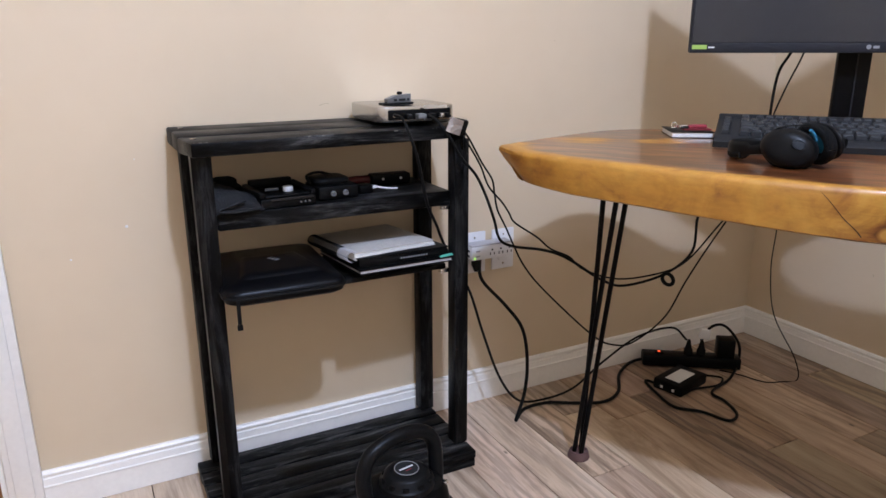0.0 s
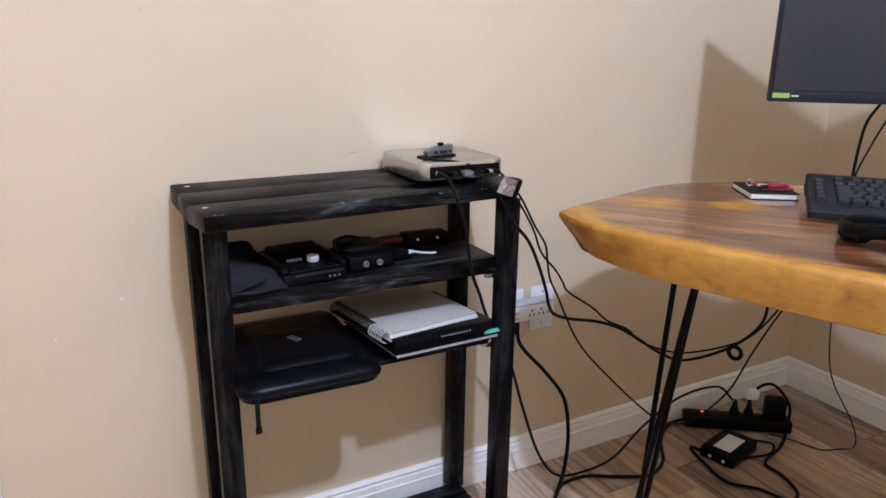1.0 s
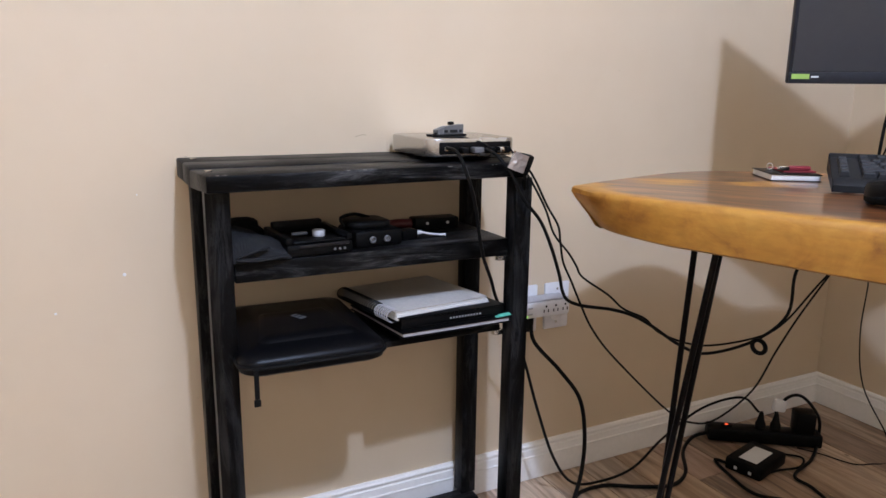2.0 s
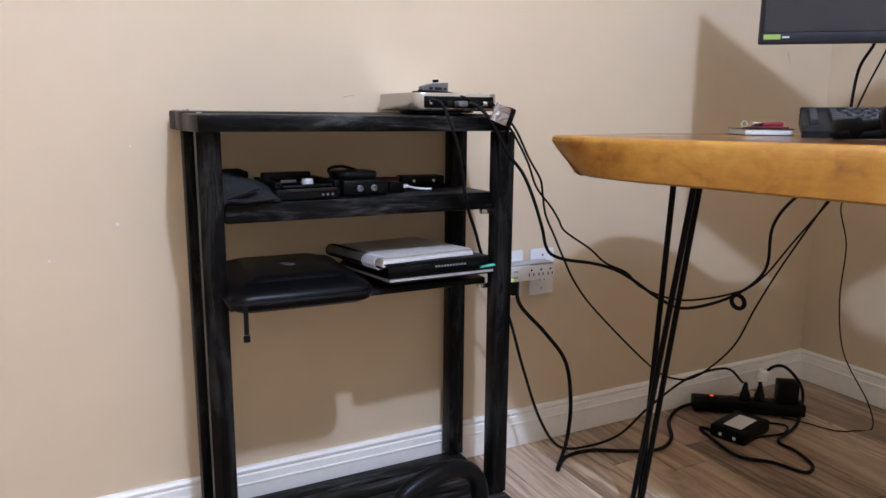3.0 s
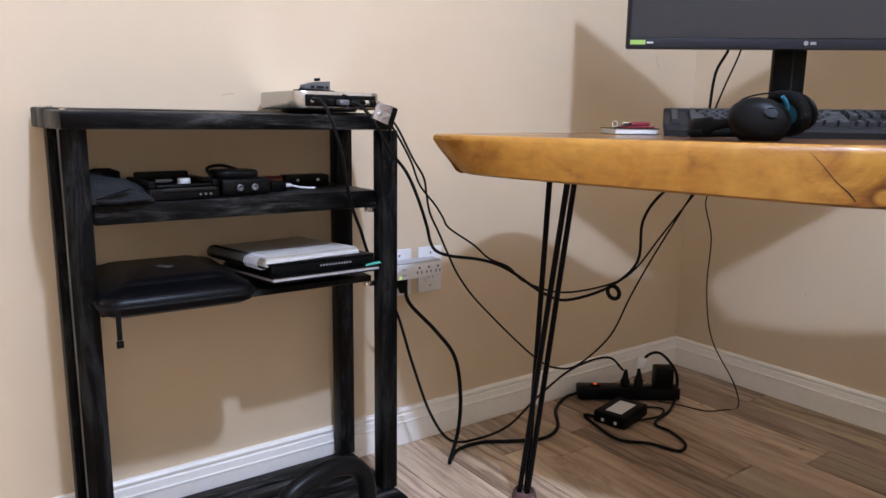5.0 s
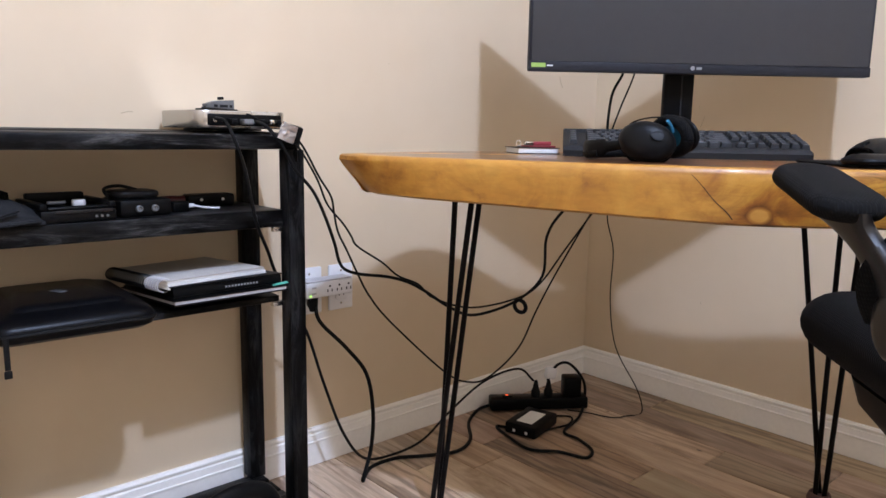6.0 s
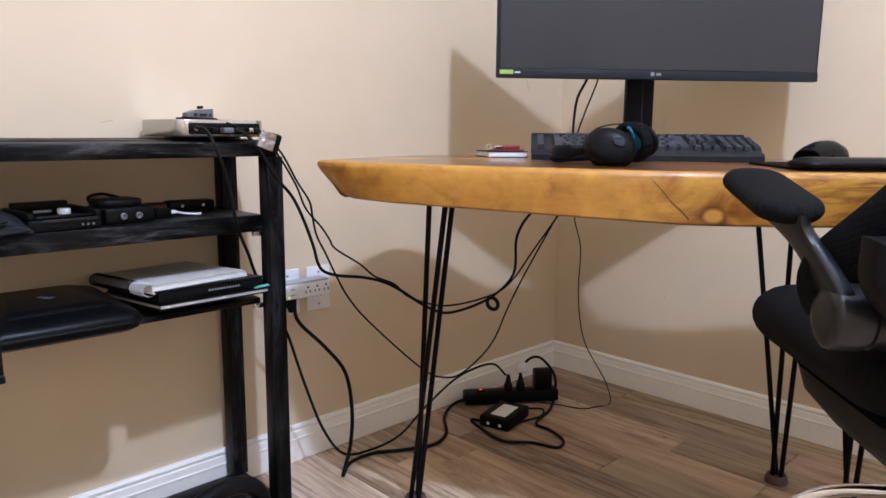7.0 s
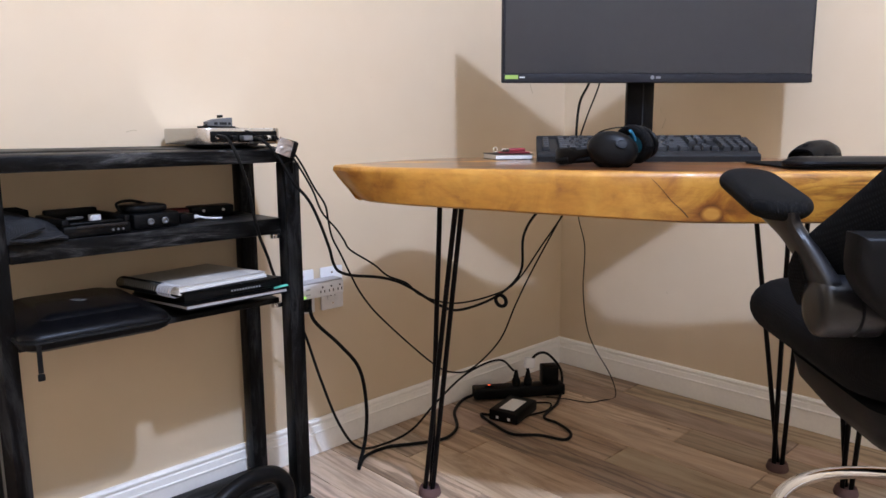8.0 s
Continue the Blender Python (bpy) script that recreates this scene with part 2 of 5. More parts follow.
WALL = wall_paint("beige_wall_paint")
CEIL = plain("ceiling_paint", (0.86, 0.83, 0.78), 0.8, grain=200)
TRIM = plain("white_trim_paint", (0.88, 0.85, 0.79), 0.38, grain=90, vary=0.05, relief=0.05)
PLANK = plank_wood("laminate_planks")
GAP = plain("floor_underlay", (0.03, 0.024, 0.018), 0.9)
STAIN = stained_black("black_stained_lumber")
STAIN_UP = stained_black_up("black_stained_lumber_upright")
SLAB = slab_wood("live_edge_slab")
IRON = plain("black_iron", (0.006, 0.005, 0.005), 0.42, 0.3, relief=0.15)
RUBBER = plain("black_rubber_cable", (0.005, 0.005, 0.005), 0.45)
BLACK = plain("black_plastic", (0.0024, 0.0024, 0.0025), 0.42, grain=300, relief=0.08)
SATIN = plain("satin_black_plastic", (0.0042, 0.0042, 0.0044), 0.36, grain=400, relief=0.05)
DARK = plain("dark_grey_plastic", (0.0055, 0.0055, 0.0057), 0.45, grain=300)
KEYCASE = plain("keyboard_plastic", (0.016, 0.016, 0.0165), 0.5, grain=300)
KEYCAP = plain("keycap_plastic", (0.030, 0.030, 0.031), 0.4, grain=200, relief=0.05)
GREY = plain("grey_plastic", (0.11, 0.11, 0.11), 0.42)
ARM = plain("charcoal_plastic", (0.0075, 0.0075, 0.0085), 0.29, 0.0, grain=350)
ARM.node_tree.nodes["Principled BSDF"].inputs["Specular IOR Level"].default_value = 0.42
ALU = plain("brushed_aluminium", (0.50, 0.49, 0.47), 0.25, 0.95, grain=300, vary=0.04, relief=0.03)
STEEL = plain("bright_steel", (0.7, 0.7, 0.7), 0.2, 1.0, vary=0.05)
CHROME = plain("chrome", (0.75, 0.75, 0.75), 0.07, 1.0, vary=0.03, relief=0)
PAPER = plain("paper", (0.70, 0.685, 0.645), 0.85, grain=120, vary=0.05)
KRAFT = plain("grey_board_cover", (0.42, 0.39, 0.35), 0.8, grain=150)
WHITE = plain("white_plastic", (0.72, 0.71, 0.70), 0.35, vary=0.04)
PALE = plain("pale_grey_plastic", (0.40, 0.39, 0.40), 0.45)
SLOT = plain("socket_slot", (0.02, 0.02, 0.02), 0.6)
NEO = plain("smooth_neoprene", (0.0022, 0.0022, 0.0028), 0.36, grain=500, relief=0.12)
MESH = weave("black_mesh_fabric", (0.0028, 0.0028, 0.0029), 430.0)
CLOTH = weave("grey_cloth", (0.018, 0.018, 0.019), 900)
SCUFF = plain("wall_scuff", (0.48, 0.38, 0.26), 0.8)
CHIP = plain("bare_chipped_wood", (0.13, 0.122, 0.11), 0.7)
WORN = plain("worn_grey_stain", (0.15, 0.145, 0.138), 0.6, grain=25, vary=0.5)
FELT = plain("brown_felt", (0.10, 0.052, 0.046), 0.8)
SCREEN = plain("dark_screen", (0.036, 0.034, 0.034), 0.32, vary=0.05, relief=0, coat=0.2)
BEZEL = plain("monitor_bezel", (0.021, 0.021, 0.024), 0.4)
RED = plain("red_card", (0.22, 0.018, 0.028), 0.5)
WINE = plain("dark_red_plastic", (0.08, 0.008, 0.010), 0.45)
BLUE = plain("blue_foam", (0.012, 0.13, 0.22), 0.7)
GREEN = plain("green_sticker", (0.28, 0.43, 0.08), 0.5)
TEAL = plain("teal_tab", (0.10, 0.45, 0.33), 0.5)
DIM = plain("dim_print", (0.22, 0.22, 0.22), 0.5, relief=0)
TAGM = plain("silver_label", (0.55, 0.55, 0.56), 0.35)
FOIL = plain("silver_foil", (0.62, 0.63, 0.66), 0.28, 0.85, grain=90, vary=0.15)
INK = plain("pale_print", (0.62, 0.62, 0.62), 0.5, relief=0)
WOOD_DOOR = plain("orange_door_wood", (0.42, 0.19, 0.06), 0.4, grain=40, vary=0.25)
FIXTURE = glow("lamp_diffuser", (1.0, 0.88, 0.72), 4.0)
LED_RED = glow("red_switch_light", (1.0, 0.10, 0.03), 1.6)
LED_GREEN = glow("green_status_light", (0.4, 1.0, 0.15), 1.3)
CLEAR = clear_plastic("clear_plug_plastic")


# ---- geometry helpers ----
def part(name, bm, mat, parent=None, label="", smooth=True, mats=None):
    bmesh.ops.recalc_face_normals(bm, faces=bm.faces)
    if smooth:
        for e in bm.edges:
            e.smooth = not (len(e.link_faces) == 2 and e.calc_face_angle(0) > 0.7)
        for f in bm.faces:
            f.smooth = True
    me = bpy.data.meshes.new(name)
    bm.to_mesh(me)
    bm.free()
    for m in (mats or [mat]):
        me.materials.append(m)
    ob = new(name, me)
    if parent:
        ob.parent = parent
    if label:
        ob["label"] = label
    return ob


def thing(name, label, category, m=None, group="", kind=""):
    ob = new(name)
    ob.empty_display_size = 0.05
    ob.matrix_basis = m if m is not None else Matrix.Identity(4)
    return tagged(ob, label, category, group, kind)


def box(bm, lo, hi, bev=0.0, m=None, segs=2):
    r = bmesh.ops.create_cube(bm, size=1)
    vs = r["verts"]
    c = [(a + b) / 2 for a, b in zip(lo, hi)]
    d = [b - a for a, b in zip(lo, hi)]
    for v in vs:
        v.co = Vector((c[i] + v.co[i] * d[i] for i in range(3)))
    if bev:
        es = list({e for v in vs for e in v.link_edges})
        r = bmesh.ops.bevel(bm, geom=es, offset=bev, segments=segs, affect="EDGES", profile=0.5)
        vs = list({v for f in r["faces"] for v in f.verts} | {v for v in vs if v.is_valid})
    if m is not None:
        for v in vs:
            v.co = m @ v.co
    return bm


def boxed(lo, hi, bev=0.0, m=None, segs=2):
    return box(bmesh.new(), lo, hi, bev, m, segs)


def loft(bm, rings, closed=True, caps=True):
    vr = [[bm.verts.new(p) for p in ring] for ring in rings]
    k = len(vr[0])
    for a, b in zip(vr, vr[1:]):
        for i in range(k if closed else k - 1):
            j = (i + 1) % k
            bm.faces.new((a[i], a[j], b[j], b[i]))
    if caps:
        bm.faces.new(list(reversed(vr[0])))
        bm.faces.new(vr[-1])
    return vr


def smooth_path(pts, steps=6):
    p = [Vector(q) for q in pts]
    p = [2 * p[0] - p[1]] + p + [2 * p[-1] - p[-2]]
    out = []
    for i in range(1, len(p) - 2):
        for s in range(steps):
            t = s / steps
            a, b, c, d = p[i - 1:i + 3]
            out.append(0.5 * (2 * b + (c - a) * t + (2 * a - 5 * b + 4 * c - d) * t * t + (3 * b - a - 3 * c + d) * t ** 3))
    out.append(p[-2])
    return out


def tube(bm, pts, r, seg=8, steps=6, flat=1.0, ends=None):
    path = smooth_path(pts, steps) if steps > 1 else [Vector(q) for q in pts]
    up = Vector((0.13, 0.21, 0.97)).normalized()
    rings = []
    for i, p in enumerate(path):
        d = (path[min(i + 1, len(path) - 1)] - path[max(i - 1, 0)]).normalized()
        side = d.cross(up)
        if side.length < 1e-3:
            side = d.cross(Vector((1, 0, 0)))
        side.normalize()
        up = side.cross(d).normalized()
        k = r if ends is None else r + (ends - r) * i / (len(path) - 1)
        rings.append([p + side * (k * math.cos(a)) + up * (k * flat * math.sin(a)) for a in (2 * math.pi * j / seg for j in range(seg))])
    loft(bm, rings)
    return bm


def tubed(pts, r, seg=8, steps=6, flat=1.0, ends=None):
    return tube(bmesh.new(), pts, r, seg, steps, flat, ends)


def rrect(w, d, r, n=5):
    pts = []
    for cx, cy, a0 in ((w / 2 - r, d / 2 - r, 0), (-w / 2 + r, d / 2 - r, 90), (-w / 2 + r, -d / 2 + r, 180), (w / 2 - r, -d / 2 + r, 270)):
        for i in range(n + 1):
            a = radians(a0 + 90 * i / n)
            pts.append((cx + r * math.cos(a), cy + r * math.sin(a)))
    return pts


def pad(bm, w, d, r, h, edge=0.004, z0=0.0, m=None, n=5, crown=0.0, low_edge=None):
    """A slab with rounded corners and rounded edges, from z0 up, with an optional crowned top."""
    le = edge if low_edge is None else low_edge
    prof = [(le, 0), (le * 0.3, le * 0.3), (0, le), (0, h - edge), (edge * 0.3, h - edge * 0.3), (edge, h)]
    if crown:
        prof += [(min(w, d) * 0.18, h + crown * 0.7), (min(w, d) * 0.36, h + crown)]
    rings = []
    for ins, z in prof:
        ring = rrect(w - 2 * ins, d - 2 * ins, max(r - ins, 0.001), n)
        rings.append([Vector((x, y, z0 + z)) if m is None else m @ Vector((x, y, z0 + z)) for x, y in ring])
    loft(bm, rings)
    return bm


def padded(*a, **k):
    return pad(bmesh.new(), *a, **k)


def cushion(w, d, r, h, m, soft=0.5, n=10):
    """A stuffed pad: rounded all round, lightly crowned."""
    bm = bmesh.new()
    e = h * soft
    prof = [(e * (1 - math.cos(a)), h / 2 + (h / 2) * math.sin(a)) for a in (radians(-90 + 15 * q) for q in range(13))]
    prof += [(e + (w / 2 - e) * k, h + h * 0.10 * (1 - (1 - k) ** 2)) for k in (0.3, 0.6, 0.85)]
    rings = []
    for ins, z in prof:
        ring = rrect(w - 2 * ins, d - 2 * ins, max(min(r, w / 2 - ins) - (0.0 if ins < r else 0), 0.002) if w / 2 - ins > 0.002 else 0.002, n)
        rings.append([m @ Vector((x, y, z)) for x, y in ring])
    loft(bm, rings)
    return bm


def cyl(bm, r, h, m=None, seg=20, prof=None):
    """A turned piece: prof is a list of (radius, z)."""
    prof = prof or [(r * 0.94, 0), (r, h * 0.08), (r, h * 0.92), (r * 0.94, h)]
    rings = []
    for k, z in prof:
        ring = [Vector((k * math.cos(2 * math.pi * j / seg), k * math.sin(2 * math.pi * j / seg), z)) for j in range(seg)]
        rings.append([m @ v for v in ring] if m is not None else ring)
    loft(bm, rings)
    return bm


def turned(r, h, m=None, seg=20, prof=None):
    return cyl(bmesh.new(), r, h, m, seg, prof)


# ---- the room ----
ROOM_W, ROOM_S, HIGH = -3.35, -3.7, 2.86
DOOR_R, DOOR_L, DOOR_H = -2.29, -3.08, 2.04


def walls():
    bm = bmesh.new()
    box(bm, (DOOR_R, 0, 0), (0.12, 0.12, HIGH))
    box(bm, (ROOM_W, 0, 0), (DOOR_L, 0.12, HIGH))
    box(bm, (DOOR_L, 0, DOOR_H), (DOOR_R, 0.12, HIGH))
    w = tagged(part("wall_north", bm, WALL, smooth=False), "beige painted wall behind the black shelf rack", "wall", kind="structure")
    for x, z, r in ((-1.987, 0.626, 0.0035), (-2.102, 0.567, 0.0024), (-1.956, 0.769, 0.0014)):
        part("plaster_nick", turned(r, 0.0006, pose(x, 0.0001, z, 90), 9, [(r, 0), (r * 0.7, 0.0006)]), WHITE, w, "small white nick in the paint")
    for pts in ([(-1.545, -0.0002, 0.864), (-1.53, -0.0002, 0.868), (-1.522, -0.0002, 0.867)], [(-0.198, -0.0002, 1.02), (-0.19, -0.0002, 1.0), (-0.182, -0.0002, 0.987)], [(-0.884, -0.0002, 1.008), (-0.881, -0.0002, 1.008)], [(-1.909, -0.0002, 1.131), (-1.905, -0.0002, 1.131)]):
        part("scuff", tubed(pts, 0.0009, 5, 2), SCUFF, w, "faint dark scuff")
    w = tagged(part("wall_east", boxed((0, ROOM_S, 0), (0.12, 0, HIGH)), WALL, smooth=False), "beige painted wall behind the desk", "wall", kind="structure")
    for pts in ([(-0.0002, -0.385, 0.867), (-0.0002, -0.394, 0.89), (-0.0002, -0.396, 0.90)], [(-0.0002, -0.38, 0.918), (-0.0002, -0.377, 0.93)], [(-0.0002, -0.43, 0.33), (-0.0002, -0.428, 0.336)]):
        part("scuff", tubed(pts, 0.0010, 5, 2), SCUFF, w, "faint dark scuff")
    tagged(part("wall_south", boxed((ROOM_W - 0.12, ROOM_S - 0.12, 0), (0.12, ROOM_S, HIGH)), WALL, smooth=False), "plain beige painted wall", "wall", kind="structure")
    tagged(part("wall_west", boxed((ROOM_W - 0.12, ROOM_S, 0), (ROOM_W, 0.12, HIGH)), WALL, smooth=False), "plain beige painted wall", "wall", kind="structure")
    tagged(part("ceiling", boxed((ROOM_W - 0.12, ROOM_S - 0.12, HIGH), (0.12, 0.12, HIGH + 0.1)), CEIL, smooth=False), "plain white ceiling", "ceiling", kind="structure")


def skirting(name, a, b, into):
    """A moulded baseboard from a to b along a wall; into is the direction to the room."""
    prof = [(0, 0.0015), (0.0145, 0.0015), (0.0145, 0.058), (0.0160, 0.060), (0.0160, 0.0635), (0.0135, 0.065), (0.0118, 0.080), (0.0085, 0.083), (0.0085, 0.0855), (0.0118, 0.0875), (0.0118, 0.092), (0.008, 0.0965), (0, 0.097)]
    bm = bmesh.new()
    rings = []
    for end in (a, b):
        e = Vector(end)
        # mitred at the room's corner
        rings.append([Vector((e.x, e.y, z)) + Vector(into) * o + (Vector((-o, 0, 0)) if abs(e.x) < 1e-6 and abs(into[1]) > 0 else Vector((0, -o, 0)) if abs(e.y) < 1e-6 and abs(into[0]) > 0 else Vector((0, 0, 0))) for o, z in prof])
    loft(bm, rings)
    return tagged(part(name, bm, TRIM, smooth=False), "white moulded baseboard along the wall", "baseboard", kind="structure")


def door():
    d = thing("door_1", "orange-stained wooden door in a white casing", "door", kind="structure")
    part("leaf", boxed((DOOR_L + 0.012, 0.03, 0.008), (DOOR_R - 0.012, 0.07, DOOR_H - 0.012), 0.003), WOOD_DOOR, d)
    for x0, x1 in ((DOOR_R, DOOR_R + 0.068), (DOOR_L - 0.068, DOOR_L)):
        bm = boxed((x0, -0.016, 0), (x1, -0.0005, DOOR_H + 0.068), 0.004)
        box(bm, (x0 + 0.014, -0.022, 0), (x1 - 0.018, -0.0165, DOOR_H + 0.05), 0.002)
        part("casing", bm, TRIM, d, "white painted casing")
    part("casing", boxed((DOOR_L, -0.0165, DOOR_H), (DOOR_R, -0.0005, DOOR_H + 0.068), 0.004), TRIM, d, "white painted casing")
    for x0, x1 in ((DOOR_R - 0.012, DOOR_R), (DOOR_L, DOOR_L + 0.012)):
        part("jamb", boxed((x0, 0.0, 0), (x1, 0.12, DOOR_H)), TRIM, d, "white painted jamb")


walls()
skirting("baseboard_north", (DOOR_R + 0.068, 0, 0), (0, 0, 0), (0, -1, 0))
skirting("baseboard_east", (0, ROOM_S, 0), (0, 0, 0), (-1, 0, 0))
skirting("baseboard_south", (ROOM_W, ROOM_S, 0), (-0.02, ROOM_S, 0), (0, 1, 0))
skirting("baseboard_west", (ROOM_W, ROOM_S, 0), (ROOM_W, -0.02, 0), (1, 0, 0))
door()


def ceiling_lamp():
    c = thing("ceiling_lamp", "white round flush ceiling lamp, switched on", "ceiling lamp", pose(LAMP[0], LAMP[1], HIGH))
    part("canopy", turned(0.10, 0.03, pose(0, 0, -0.03)), WHITE, c)
    part("diffuser", turned(0.05, 0.02, pose(0, 0, -0.05), prof=[(0.03, 0), (0.045, 0.006), (0.05, 0.02)]), FIXTURE, c, "glowing white diffuser")


ceiling_lamp()


# ---- the shelf rack ----
def shelf_rack():
    s = thing("shelf_rack", "black-stained lumber shelf rack standing against the beige wall", "shelf", pose(-1.58, -0.13, 0))
    X, Y = -1.58, -0.13

    def b(name, lo, hi, mat, bev=0.003, label="", rough=0.0):
        bm = boxed((lo[0] - X, lo[1] - Y, lo[2]), (hi[0] - X, hi[1] - Y, hi[2]), bev)
        return part(name, bm, mat, s, label)

    # top: three boards, the front one a little proud
    for y0, y1, dz in ((-0.262, -0.180, 0.0), (-0.178, -0.098, 0.0015), (-0.096, -0.016, -0.0005)):
        o = b("top_board", (-1.888, y0, 0.800), (-1.278, y1, 0.832 + dz), STAIN, 0.0035)
        for v in o.data.vertices:
            if v.co.z > 0.81:
                v.co.z += 0.031 * (v.co.y + Y + 0.10)
            # the boards narrow a little towards the desk, and the front corners are worn round
            k = (v.co.x + X + 1.888) / 0.61
            v.co.y = (v.co.y + Y) * (1 - 0.10 * k) - Y
            end = min(k, 1 - k) * 0.61
            if y0 < -0.2 and end < 0.006 and v.co.y + Y < -0.21:
                v.co.x += 0.012 if k < 0.5 else -0.006
    chips = random.Random(3)
    for i in range(16):
        x = -1.884 + chips.uniform(0, 0.05) ** 1.0 if i < 10 else chips.uniform(-1.88, -1.30)
        y = -0.2622 if i > 5 else chips.uniform(-0.262, -0.02)
        w = chips.uniform(0.001, 0.0035)
        bm = bmesh.new()
        pad(bm, w * 2, w * 0.8, w * 0.3, 0.0005, 0.0002, 0, pose(x - X, y - Y + (0.003 if y < -0.26 else 0), 0.8269 if y < -0.26 else 0.8332 + 0.031 * (y + 0.10), 25 if y < -0.26 else 0), 2)
        part("paint_chip", bm, CHIP, s)
    for x in (-1.868, -1.305):
        for y in (-0.215, -0.055):
            bm = turned(0.006, 0.0025, pose(x - X + 0.004, y - Y, 0.8322 + 0.031 * (y + 0.10)), 12)
            part("screw_head", bm, STEEL, s, "bright worn screw head")
    for x0, x1, y0, y1 in ((-1.874, -1.838, -0.240, -0.204), (-1.871, -1.835, -0.058, -0.022), (-1.320, -1.284, -0.250, -0.214), (-1.3195, -1.2825, -0.058, -0.022)):
        o = b("leg", (x0, y0, 0.0425), (x1, y1, 0.7995), STAIN_UP, 0.0025)
        if x0 < -1.8 and y0 < -0.1:
            # planed front corner, rubbed grey
            bm = bmesh.new()
            ring = [(x0, y1), (x1, y1), (x1, y0), (x0 + 0.012, y0), (x0, y0 + 0.014)]
            loft(bm, [[(x - X, y - Y, z) for x, y in ring] for z in (0.0425, 0.7995)])
            bm.to_mesh(o.data)
            bm.free()
            o.data.materials.append(WORN)
            for f in o.data.polygons:
                if f.normal.x < -0.3:
                    f.material_index = 1
    # middle shelf, set between the legs
    for y0, y1 in ((-0.229, -0.124), (-0.122, -0.030)):
        b("shelf_board", (-1.8345, y0, 0.648), (-1.3205, y1, 0.682), STAIN, 0.003)
    # thin lower shelf
    b("lower_shelf", (-1.8335, -0.224, 0.4965), (-1.330, -0.030, 0.509), STAIN, 0.002)
    for y in (-0.228,):
        b("bracket", (-1.342, y + 0.006, 0.486), (-1.3205, y + 0.020, 0.496), STEEL, 0.001, "small metal shelf bracket")
        b("bracket", (-1.342, y, 0.6385), (-1.3205, y + 0.012, 0.6475), STEEL, 0.001, "small metal shelf bracket")
    # slatted base on two bearers
    n = 5
    w = 0.268 / n
    for i in range(n):
        y0 = -0.298 + i * w
        b("base_slat", (-1.902, y0, 0.022), (-1.286, y0 + w - 0.004, 0.042 - 0.0008 * (i % 2)), STAIN, 0.003)
    for y0 in (-0.299, -0.07):
        b("base_bearer", (-1.900, y0 + 0.002, 0.0), (-1.288, y0 + 0.036, 0.0215), STAIN, 0.002)


shelf_rack()


# ---- the desk ----
from mathutils.bvhtree import BVHTree

U, V = Vector((0.66, -0.751, 0)), Vector((0.751, 0.66, 0))
TOP, UNDER = 0.795, 0.724


